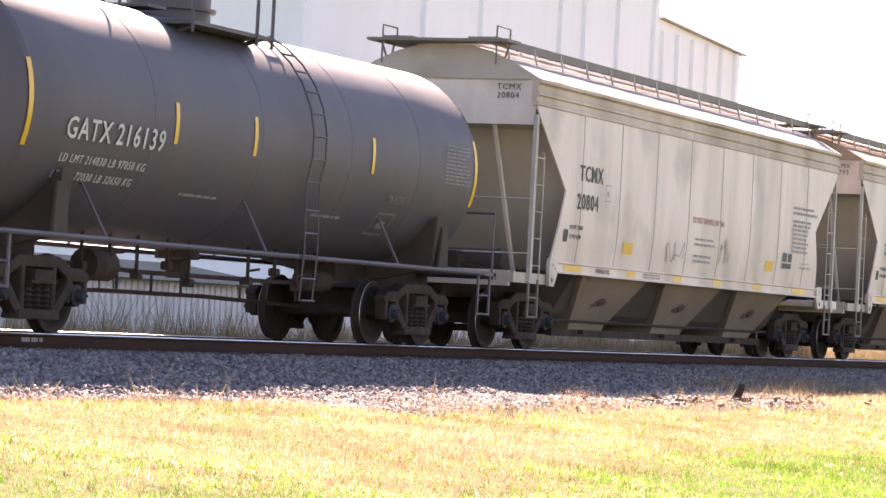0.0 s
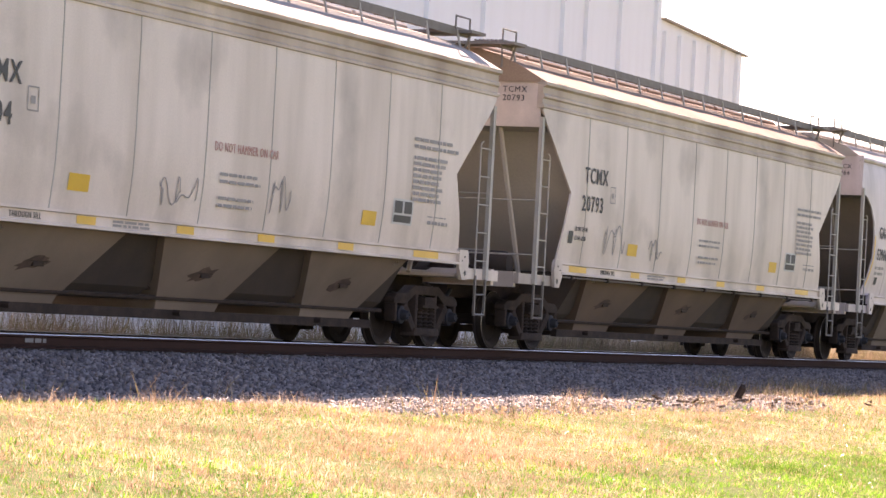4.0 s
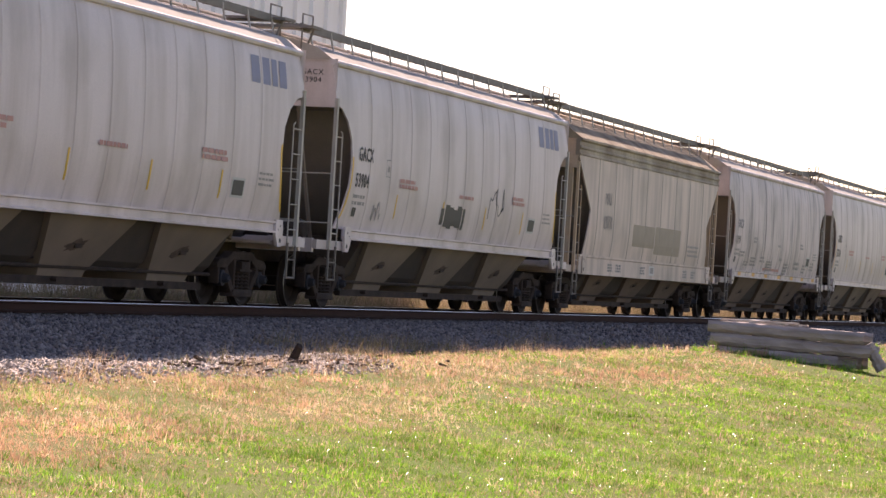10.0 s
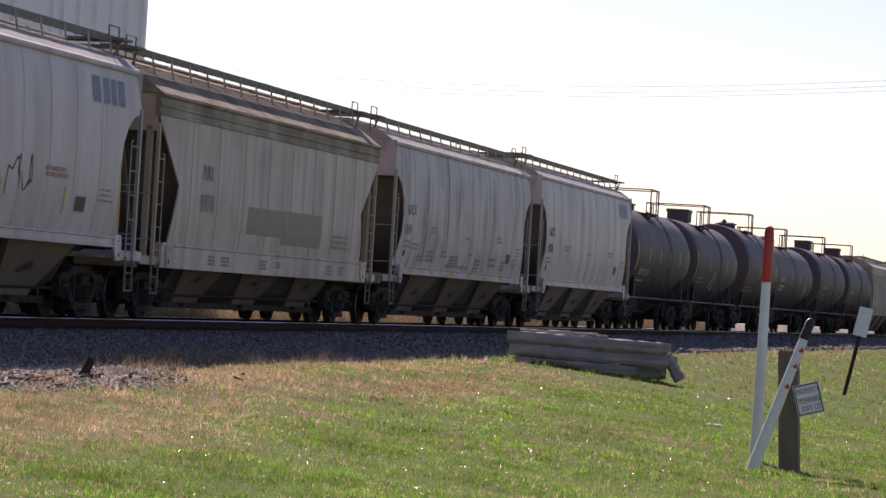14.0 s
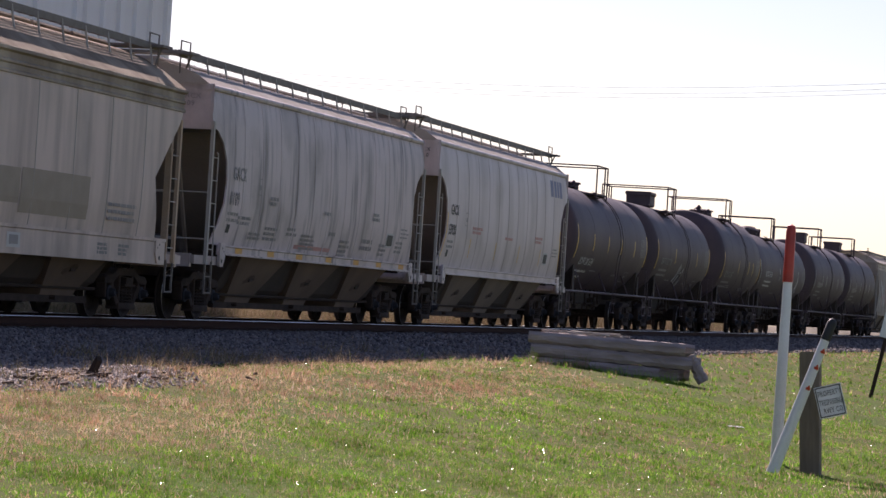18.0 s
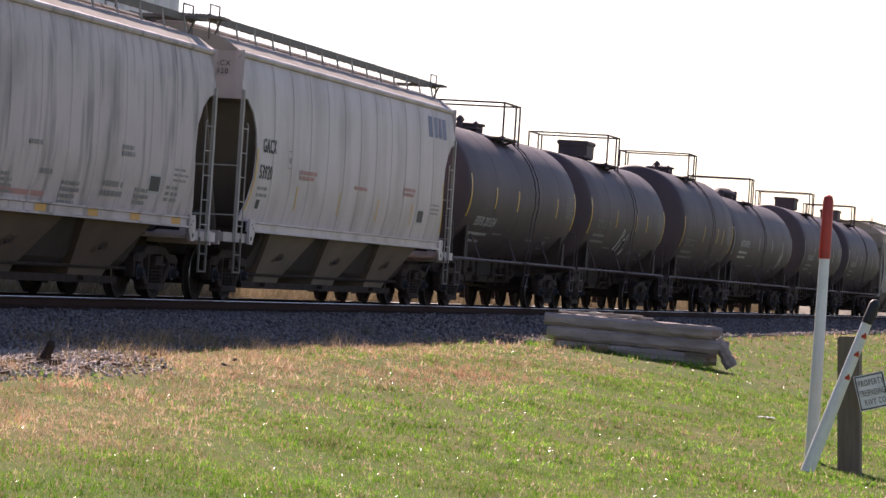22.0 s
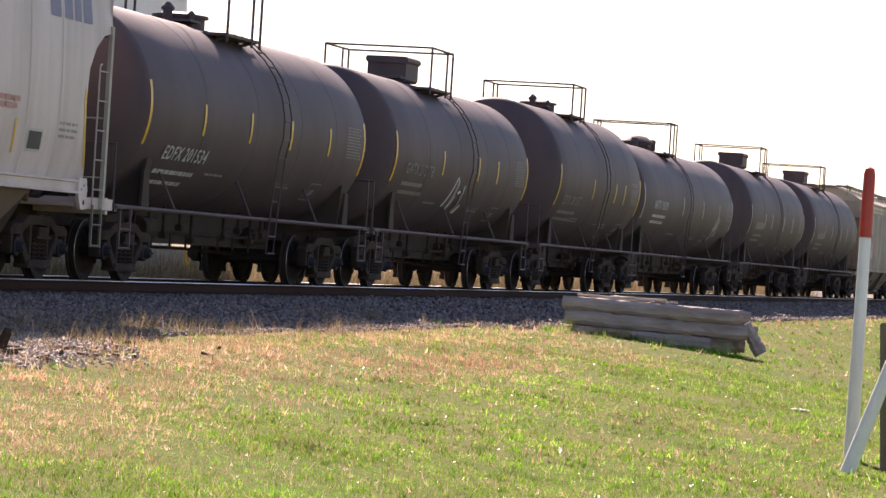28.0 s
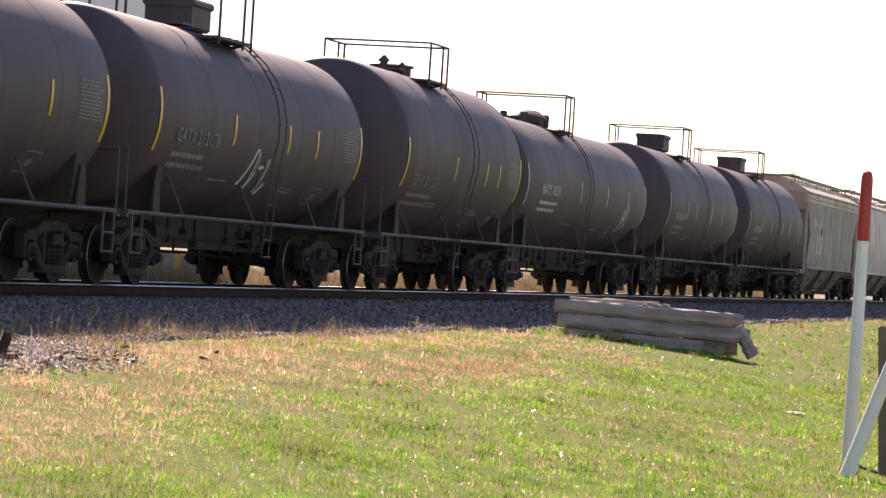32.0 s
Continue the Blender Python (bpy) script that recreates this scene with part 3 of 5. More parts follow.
        for z in (1.5, 2.35):
            s.rod((e * 8.5, -1.55, z), (e * 8.5, 1.55, z), 0.013, 5)
        part("end_handrail", s, SEAM, car)
    # brake gear on the end platforms
    part("air_reservoir", Shape().turned([(-0.62, 0.0), (-0.6, 0.16), (-0.5, 0.2), (0.4, 0.2), (0.5, 0.16), (0.52, 0.0)], "y", 14, (-8.05, -0.4, 1.36)), GRIME_SHADE, car, smooth=True)
    part("brake_valve", Shape().box(-8.75, -8.45, -0.5, -0.05, 1.11, 1.5, 0.05).rod((-8.6, -0.2, 1.5), (-8.6, 0.5, 1.62), 0.05, 8).rod((-8.6, -0.5, 1.3), (-8.3, -1.2, 1.16), 0.025, 6), STEEL_DARK, car)
    part("brake_cylinder", Shape().turned([(-0.35, 0.0), (-0.35, 0.17), (0.25, 0.17), (0.38, 0.06), (0.55, 0.05), (0.55, 0.0)], "x", 14, (8.2, -0.55, 1.32)), GRIME_SHADE, car, smooth=True)
    part("brake_lever", Shape().box(8.3, 8.36, -1.1, 0.3, 1.2, 1.28).rod((8.33, -1.05, 1.24), (8.33, -1.05, 1.7), 0.02, 6), STEEL_DARK, car)
    # centre sill and three discharge bays
    part("centre_sill", Shape().box(-8.95, 8.95, -0.33, 0.33, 0.78, 1.06), STEEL_DARK, car)
    for i in (-1, 0, 1):
        c = 4.15 * i
        s = Shape()
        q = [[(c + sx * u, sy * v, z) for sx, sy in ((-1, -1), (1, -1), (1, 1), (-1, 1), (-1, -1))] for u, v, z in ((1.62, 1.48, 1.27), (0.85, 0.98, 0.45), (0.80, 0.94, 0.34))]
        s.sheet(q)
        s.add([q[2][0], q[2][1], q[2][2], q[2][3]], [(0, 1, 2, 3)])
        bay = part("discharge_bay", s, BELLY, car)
        rnd = random.Random(40 + i)
        g = []
        for j in range(18):
            a, q = 2 * math.pi * j / 18, rnd.uniform(0.55, 1.0)
            u, z = -0.1 + 0.42 * q * math.cos(a), 0.82 + 0.10 * q * math.sin(a) + 0.06 * q * math.cos(a)
            g.append((c + u, -(0.98 + 0.5 * (z - 0.45) / 0.82) - 0.006, z))
        part("grease_stain", Shape().add(g, [tuple(range(18))]), GREASE, bay)
        part("outlet_gate", Shape().box(c - 0.8, c + 0.8, -0.85, 0.85, 0.26, 0.35).rod((c - 0.3, -1.05, 0.32), (c - 0.3, 1.05, 0.32), 0.04, 6), STEEL_DARK, car)
        part("vibrator_bracket", Shape().box(c - 0.12, c + 0.12, -1.22, -1.08, 0.78, 0.92).rod((c - 0.2, -1.2, 0.85), (c + 0.2, -1.2, 0.85), 0.03, 6), STEEL_DARK, car)
    # ridges coloured near black: the shade between the bays is in the colour
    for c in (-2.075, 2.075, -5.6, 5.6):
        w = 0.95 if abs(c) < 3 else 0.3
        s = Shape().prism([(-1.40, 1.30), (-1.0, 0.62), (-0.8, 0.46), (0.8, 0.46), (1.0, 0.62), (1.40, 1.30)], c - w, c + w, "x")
        part("cross_ridge", s, GRIME_SHADE, car)
    s = Shape().pipe([(-7.0, -0.9, 0.72), (-2, -0.95, 0.62), (2.5, -0.95, 0.62), (7.0, -0.9, 0.72)], 0.03, 6)
    part("brake_pipe", s, STEEL_DARK, car)
    coupler(car, 8.95, 9.40)
    trucks(car, truck)
    return car


# ---- tank cars ----
def tank_car(half=6.5, r=1.56, zc=2.68, truck=5.95, fitting="box", ladder_x=1.0, bulge=0.55, sill=True, deck=(-2.1, 0.15), rail_h=0.98, over=0.95):
    """Tank car: shell with elliptical heads on stub sills, side pipe rails, top platform with railings."""
    car = new("tank_car")
    prof = [(-half + 0.0, r)]
    head = [(-half - bulge * math.sin(a), r * math.cos(a)) for a in [math.pi / 2 * i / 10 for i in range(10, 0, -1)]]
    prof = head + [(-half + 2 * half * i / 8, r) for i in range(9)] + [(-x, rr) for x, rr in head[::-1]]
    part("tank_shell", Shape().turned(prof, "x", 64, (0, 0, zc)), TANK, car, smooth=True)
    for x in (-half, -half * 0.55, -half * 0.1, half * 0.32, half * 0.68, half):
        part("weld_seam", Shape().turned([(x - 0.02, r - 0.01), (x, r + 0.003), (x + 0.02, r - 0.01)], "x", 64, (0, 0, zc)), TANK, car, smooth=True)
    for e in (-1, 1):
        c = e * truck
        s = Shape().prism([(-1.35, 1.15), (-0.5, 0.95), (0.5, 0.95), (1.35, 1.15), (1.42, 1.9), (1.2, 1.75), (0.6, 1.3), (-0.6, 1.3), (-1.2, 1.75), (-1.42, 1.9)], c - 0.12, c + 0.12, "x")
        part("saddle", s, GRIME_SHADE, car)
        s = Shape().box(min(e * (truck - 1.2), e * (half + 1.1)), max(e * (truck - 1.2), e * (half + 1.1)), -0.33, 0.33, 0.80, 1.18)
        part("stub_sill", s, STEEL_DARK, car)
        s = Shape().box(e * (half + over) - 0.06, e * (half + over) + 0.06, -1.5, 1.5, 1.05, 1.16)
        s.box(min(e * (half + 0.55), e * (half + over + 0.05)), max(e * (half + 0.55), e * (half + over + 0.05)), -1.5, 1.5, 1.10, 1.14)
        part("end_platform", s, TANK, car)
        s = Shape().pipe([(e * (half + over), -1.45, 1.1), (e * (half + over), -1.45, 2.05), (e * (half + over), 1.45, 2.05), (e * (half + over), 1.45, 1.1)], 0.02, 6)
        part("end_handrail", s, TANK, car)
        for k in (-1, 1):
            part("corner_bracket", Shape().prism([(e * (truck - 0.05), 1.1), (e * (truck + 0.3), 1.1), (e * (truck + 0.25), 1.75), (e * (truck + 0.05), 1.75)], k * 1.40, k * 1.44, "y"), GRIME_SHADE, car)
            s = Shape().box(e * (half + 0.3) - 0.02, e * (half + 0.3) + 0.02, k * 1.5 - 0.015, k * 1.5 + 0.015, 0.5, 1.1).box(e * (half + 0.75) - 0.02, e * (half + 0.75) + 0.02, k * 1.5 - 0.015, k * 1.5 + 0.015, 0.5, 1.1)
            s.rod((e * (half + 0.3), k * 1.5, 0.52), (e * (half + 0.75), k * 1.5, 0.52), 0.018, 5).rod((e * (half + 0.3), k * 1.5, 0.8), (e * (half + 0.75), k * 1.5, 0.8), 0.018, 5)
            part("sill_step", s, TANK, car)
    for k in (-1, 1):
        part("side_pipe", Shape().rod((-half - over + 0.05, k * 1.46, 1.13), (half + over - 0.05, k * 1.46, 1.13), 0.035, 8), TANK, car)
        for i in range(3):
            x = -half * 0.7 + half * 1.3 * i / 2
            part("pipe_stay", Shape().rod((x - 0.3, k * 1.25, 1.78), (x, k * 1.46, 1.15), 0.022, 5), TANK, car)
        # ladder over the shell
        s = Shape()
        for dx in (-0.2, 0.2):
            pts = [(ladder_x + dx, k * 1.5, 0.55), (ladder_x + dx, k * 1.54, 1.2)]
            pts += [(ladder_x + dx, k * (r + 0.1) * math.cos(a), zc + (r + 0.1) * math.sin(a)) for a in [radians(-18 + 12 * i) for i in range(8)]]
            s.pipe(pts, 0.013, 5)
        lad = part("ladder", s, TANK, car)
        for z in (0.56, 0.85, 1.15, 1.45, 1.75):
            y = k * (1.5 + 0.03)
            part("rung", Shape().rod((ladder_x - 0.2, y, z), (ladder_x + 0.2, y, z), 0.015, 5), TANK, lad)
        for i in range(8):
            a = radians(-18 + 11 * i)
            y, z = k * (r + 0.1) * math.cos(a), zc + (r + 0.1) * math.sin(a)
            part("rung", Shape().rod((ladder_x - 0.2, y, z), (ladder_x + 0.2, y, z), 0.015, 5), TANK, lad)
    # top platform and railings
    top = zc + r
    x0, x1, w, h = deck[0], deck[1], 1.15, rail_h
    for k in (-1, 1):
        part("walkway", Shape().box(x0, x1, min(k * 0.5, k * w), max(k * 0.5, k * w), top - 0.20, top - 0.15), TANK, car)
        part("railing", Shape().pipe([(x0, k * w, top + h), (x1, k * w, top + h)], 0.024, 6), TANK, car)
        for x in (x0 + 0.2, x1 - 0.2):
            part("walkway_bracket", Shape().rod((x, k * w, top - 0.18), (x, k * 0.7, top - 0.3), 0.03, 5), TANK, car)
        for x in (x0, x1 - 0.45, x1):
            part("railing_post", Shape().rod((x, k * w, top - 0.3), (x, k * w, top + h), 0.024, 6), TANK, car)
    for x in (x0, x1):
        part("railing", Shape().pipe([(x, -w, top + h), (x, w, top + h)], 0.022, 6), TANK, car)
    part("walkway", Shape().box(x0, x0 + 0.5, -0.5, 0.5, top + 0.01, top + 0.05), TANK, car)
    if fitting == "box":
        part("valve_housing", Shape().box(-1.1, -0.1, -0.42, 0.42, top - 0.02, top + 0.50, 0.05).box(-1.14, -0.06, -0.46, 0.46, top + 0.36, top + 0.50, 0.04), TANK, car)
    elif fitting == "drum":
        part("valve_housing", Shape().turned([(top - 0.1, 0.0), (top - 0.1, 0.55), (top + 0.1, 0.55), (top + 0.1, 0.62), (top + 0.14, 0.62), (top + 0.14, 0.55), (top + 0.62, 0.55), (top + 0.66, 0.5), (top + 0.66, 0.0)], "z", 28, (-0.6, 0, 0)), TANK, car, smooth=True)
    elif fitting == "dome":
        mid = (x0 + x1) / 2
        part("manway", Shape().turned([(top - 0.1, 0.0), (top - 0.1, 0.5), (top + 0.1, 0.5), (top + 0.1, 0.56), (top + 0.16, 0.56), (top + 0.32, 0.34), (top + 0.36, 0.0)], "z", 20, (mid, 0, 0)), TANK, car, smooth=True)
        for x, y, h, rr in ((0.5, 0.1, 0.30, 0.12), (-0.55, -0.1, 0.26, 0.12), (0.2, -0.5, 0.24, 0.09), (-0.25, 0.5, 0.28, 0.09)):
            part("valve", Shape().turned([(top - 0.08, 0.0), (top - 0.08, rr), (top + h * 0.6, rr), (top + h * 0.6, rr * 1.3), (top + h, rr * 0.8), (top + h, 0.0)], "z", 10, (mid + x, y, 0)), TANK, car)
    else:
        part("manway", Shape().turned([(top - 0.1, 0.0), (top - 0.1, 0.42), (top + 0.12, 0.42), (top + 0.12, 0.48), (top + 0.17, 0.48), (top + 0.22, 0.2), (top + 0.22, 0.0)], "z", 20, (-0.3, 0, 0)), TANK, car, smooth=True)
        for x, y, h, rr in ((0.4, 0, 0.25, 0.1), (-0.95, 0, 0.34, 0.08), (0.15, 0.3, 0.28, 0.05), (-0.75, -0.35, 0.22, 0.05)):
            part("valve", Shape().turned([(top - 0.08, 0.0), (top - 0.08, rr), (top + h * 0.6, rr), (top + h * 0.6, rr * 1.4), (top + h * 0.75, rr * 1.4), (top + h, rr * 0.4), (top + h, 0.0)], "z", 10, (x, y, 0)), TANK, car)
    # bottom outlet and underside piping
    if sill:
        part("centre_sill", Shape().box(-truck + 1.0, truck - 1.0, -0.3, 0.3, 0.62, zc - r + 0.02), GRIME_SHADE, car)
    for i, x in enumerate((-3.6, -2.9, -2.2, -1.4, -0.8, 0.9, 1.7, 2.4, 3.0)):
        drop = (0.30, 0.18, 0.36, 0.22, 0.42, 0.34, 0.2, 0.38, 0.26)[i]
        s = Shape().rod((x, -0.6, zc - r + 0.15), (x, -0.6, zc - r - drop), 0.025, 6)
        s.box(x - 0.06, x + 0.06, -0.66, -0.54, zc - r - drop - 0.05, zc - r - drop + 0.06, 0.02)
        if i % 2:
            s.rod((x, -0.6, zc - r - drop * 0.6), (x + 0.34, -0.6, zc - r - drop * 0.5), 0.02, 6)
        part("hanging_pipe", s, STEEL_DARK, car)
    part("brake_rod", Shape().pipe([(-truck + 0.6, 0.2, 0.48), (-1.5, 0.35, 0.55), (1.5, 0.35, 0.55), (truck - 0.6, 0.2, 0.48)], 0.03, 6), STEEL_DARK, car)
    part("brake_cylinder", Shape().turned([(-0.3, 0.0), (-0.3, 0.2), (0.25, 0.2), (0.35, 0.08), (0.35, 0.0)], "x", 14, (-truck + 2.4, -0.5, 0.85)), STEEL_DARK, car, smooth=True)
    s = Shape().turned([(zc - r - 0.35, 0.0), (zc - r - 0.35, 0.14), (zc - r - 0.1, 0.16), (zc - r - 0.1, 0.3), (zc - r + 0.05, 0.3)], "z", 14)
    part("bottom_outlet", s, STEEL_DARK, car)
    s = Shape().pipe([(-truck + 1.3, -0.5, 0.86), (-2.0, -0.55, 0.80), (2.0, -0.55, 0.80), (truck - 1.3, -0.5, 0.86)], 0.03, 6)
    for x in (-2.6, -1.7, -0.9, 0.8, 1.6, 2.5):
        s.rod((x, -0.55, 0.82), (x, -0.55, 0.55), 0.02, 5)
    part("brake_pipe", s, STEEL_DARK, car)
    part("air_reservoir", Shape().turned([(-0.4, 0.0), (-0.38, 0.15), (0.38, 0.15), (0.4, 0.0)], "x", 14, (truck - 2.2, -0.45, 0.85)), STEEL_DARK, car, smooth=True)
    coupler(car, half + over - 0.05, half + over + 0.22)
    trucks(car, truck)
    return car


# ---- markings on the cars ----
def bars(parent, mat, at, width, rows, height=0.05, gap=0.09, tilt=0.0, name="stencil", label="", seed=1, squash=1.0):
    """Lines of unreadable small writing: word-long bars on the car's near side."""
    rnd = random.Random(seed)
    s = Shape()
    for i in range(rows):
        z, x = -i * gap, 0.0
        end = width * rnd.uniform(0.75, 1.0)
        while x < end:
            w = min(rnd.uniform(0.06, 0.3) * squash, end - x)
            s.add([(x, 0, z), (x + w, 0, z), (x + w, 0, z - height), (x, 0, z - height)], [(0, 1, 2, 3)])
            x += w + 0.035
    ob = tagged(part(name, s, mat, parent, label), kind="stuff")
    ob.matrix_basis = pose(*at, tilt, 0, 0)
    return ob


def patch(parent, mat, side, x0, x1, z0, z1, proud=0.006, name="painted_patch", label=""):
    """A painted rectangle that follows the near side; side(z) gives its half width."""
    n = 6
    s = Shape().sheet([[(x, -(side(z0 + (z1 - z0) * i / n) + proud), z0 + (z1 - z0) * i / n) for x in (x0, x1)] for i in range(n + 1)])
    return part(name, s, mat, parent, label)


def outline(parent, mat, side, x0, x1, z0, z1, w=0.018, name="stencil_frame", label=""):
    s = Shape()
    for a, b, c, d in ((x0, x1, z0, z0 + w), (x0, x1, z1 - w, z1), (x0, x0 + w, z0, z1), (x1 - w, x1, z0, z1), (x0 + 0.3 * (x1 - x0), x1 - 0.3 * (x1 - x0), z0 + 0.3 * (z1 - z0), z0 + 0.62 * (z1 - z0))):
        n = 1 if d - c < 0.05 else 6
        s.sheet([[(x, -(side(c + (d - c) * i / n) + 0.007), c + (d - c) * i / n) for x in (a, b)] for i in range(n + 1)])
    return part(name, s, mat, parent, label)


def scribble(parent, mat, side, x0, x1, z0, z1, seed, w=0.02, n=60, name="graffiti", label=""):
    """A looping hand-sprayed line."""
    rnd = random.Random(seed)
    ph = [rnd.uniform(0, 6.28) for _ in range(4)]
    pts = []
    for i in range(n):
        t = i / (n - 1)
        x = x0 + (x1 - x0) * (0.1 + 0.8 * t + 0.12 * math.sin(14 * t + ph[0]))
        z = (z0 + z1) / 2 + (z1 - z0) / 2 * (0.6 * math.sin(19 * t + ph[1]) + 0.35 * math.sin(41 * t + ph[2]))
        pts.append((x, z))
    rows = []
    for i, (a, c) in enumerate(pts):
        (p, q), (u, v) = pts[max(i - 1, 0)], pts[min(i + 1, n - 1)]
        d = math.hypot(u - p, v - q) or 1
        nx, nz = -(v - q) / d * w, (u - p) / d * w
        rows.append([(a + nx, -(side(c) + 0.008), c + nz), (a - nx, -(side(c) + 0.008), c - nz)])
    s = Shape().sheet(rows)
    return part(name, s, mat, parent, label)


def tank_side(r=1.56, zc=2.68):
    return lambda z: math.sqrt(max(r * r - (z - zc) ** 2, 0.0))


def swap(car, old, fresh, only=""):
    """Repaint the parts of one copy."""
    for o in car.children_recursive:
        if o.type == "MESH" and o.data.materials and o.data.materials[0] == old and only in o.name:
            o.material_slots[0].link = "OBJECT"
            o.material_slots[0].material = fresh


def ribbed_marks(car, marks, number, seed):
    side = lambda z: side_y("ribbed", z)
    letters(marks, 0.36, BLACK_MARK, car, (-6.48, -1.612, 2.76), squash=0.98)
    letters(number, 0.36, BLACK_MARK, car, (-6.56, -1.612, 2.30), squash=0.98)
    letters(marks + "\n" + number, 0.135, BLACK_MARK, car, (0, 0, 0), name="end_lettering").matrix_basis = pose(-8.475, -0.90, 4.04, 90, 0, -90)
    outline(car, GREY_MARK, side, -5.25, -5.0, 2.48, 2.76)
    for i, line in enumerate(("LD LMT 223100", "LT WT 62900")):
        letters(line, 0.105, BLACK_MARK, car, (-6.80, -1.60, 1.96 - 0.15 * i), tilt=-1, squash=0.72, name="stencil")
    patch(car, BLACK_MARK, side, -7.05, -6.85, 1.75, 1.95)
    letters("DO NOT HAMMER ON CAR", 0.165, RED_MARK, car, (-0.7, -1.612, 2.36), squash=0.78, name="warning_stencil")
    letters("THROUGH SILL", 0.10, BLACK_MARK, car, (-5.45, -1.568, 1.30), squash=0.9, name="stencil")
    bars(car, GREY_MARK, (-0.5, -1.60, 2.10), 1.2, 2, 0.04, 0.09, seed=seed + 2)
    bars(car, GREY_MARK, (-0.5, -1.59, 1.80), 1.2, 2, 0.04, 0.09, seed=seed + 3)
    bars(car, GREY_MARK, (5.45, -1.612, 2.98), 1.75, 2, 0.05, 0.10, seed=seed + 4)
    bars(car, GREY_MARK, (5.45, -1.612, 2.72), 1.25, 8, 0.05, 0.085, seed=seed + 5)
    bars(car, GREY_MARK, (6.1, -1.58, 1.92), 0.8, 2, 0.05, 0.1, seed=seed + 6)
    patch(car, WHITE_MARK, side, 4.85, 5.55, 1.72, 2.08, 0.005, "placard_board")
    for a, b in ((4.9, 5.17), (5.23, 5.5)):
        patch(car, BLACK_MARK, side, a, b, 1.88, 2.05, 0.009, "placard_field")
    patch(car, BLACK_MARK, side, 4.9, 5.5, 1.75, 1.85, 0.009, "placard_field")
    for a, b in ((-4.2, -3.72), (3.85, 4.32)):
        patch(car, YELLOW, side, a, b, 1.66, 1.86, 0.007, "yellow_panel")
    sill = lambda z: 1.562
    for a, b in ((-6.9, -6.1), (-3.95, -3.5), (-1.5, -1.05), (0.72, 1.2), (3.15, 3.65), (5.7, 6.6)):
        patch(car, YELLOW, sill, a, b, 1.29, 1.385, 0.004, "reflector")
    bars(car, GREY_MARK, (-3.1, -1.568, 1.37), 1.0, 2, 0.03, 0.045, seed=seed + 7)


def round_marks(car, marks, number, seed, faint=False):
    side = lambda z: side_y("round", z)
    m = GREY_MARK if faint else BLACK_MARK
    letters(marks, 0.35, m, car, (-7.08, -1.612, 2.66), squash=0.8)
    letters(number, 0.35, m, car, (-7.2, -1.60, 2.19), tilt=3, squash=0.8)
    letters((marks + "\n" + number)[:14], 0.135, m, car, (0, 0, 0), name="end_lettering").matrix_basis = pose(-8.475, -0.90, 4.06, 90, 0, -90)
    outline(car, GREY_MARK, side, -5.38, -5.05, 2.44, 2.76)
    bars(car, GREY_MARK, (-7.2, -1.575, 2.05), 0.8, 2, 0.06, 0.12, tilt=8, seed=seed)
    patch(car, BLACK_MARK, side, -7.12, -6.9, 1.66, 1.82)
    for x, z, w in ((-4.5, 2.45, 1.2), (-0.4, 2.32, 1.2), (3.7, 2.45, 1.2)):
        bars(car, GREY_MARK if faint else RED_MARK, (x, -1.612, z), w * (0.5 if faint else 1.0), 2 if x != -0.4 else 1, 0.07, 0.1, name="warning_stencil", label="worn grey stencil" if faint else "faded red warning stencil", seed=seed + int(x))
    for x in (-3.9, -2.8, 0.6, 2.6, 4.0):
        bars(car, GREY_MARK, (x, -1.555, 1.92), 0.5, 3, 0.03, 0.07, tilt=11, seed=seed + int(10 * x))
    bars(car, GREY_MARK, (6.4, -1.59, 2.2), 0.8, 3, 0.04, 0.09, tilt=5, seed=seed + 9)
    patch(car, WHITE_MARK, side, 5.2, 5.8, 1.74, 2.06, 0.005, "placard_board")
    patch(car, BLACK_MARK, side, 5.25, 5.75, 1.78, 2.02, 0.009, "placard_field")
    for x in () if faint else (-4.55, -1.4, 1.7, 4.7):
        patch(car, YELLOW, side, x - 0.035, x + 0.035, 1.70, 2.15, 0.006, "reflector")
    for e in () if faint else (-1, 1):
        n = 8
        zs = [1.6 + 1.1 * i / n for i in range(n + 1)]
        s = Shape().sheet([[(e * (side_end("round", z) - q), -(side(z) + 0.006), z) for q in (0.01, 0.09)] for z in zs])
        part("reflector", s, YELLOW, car)


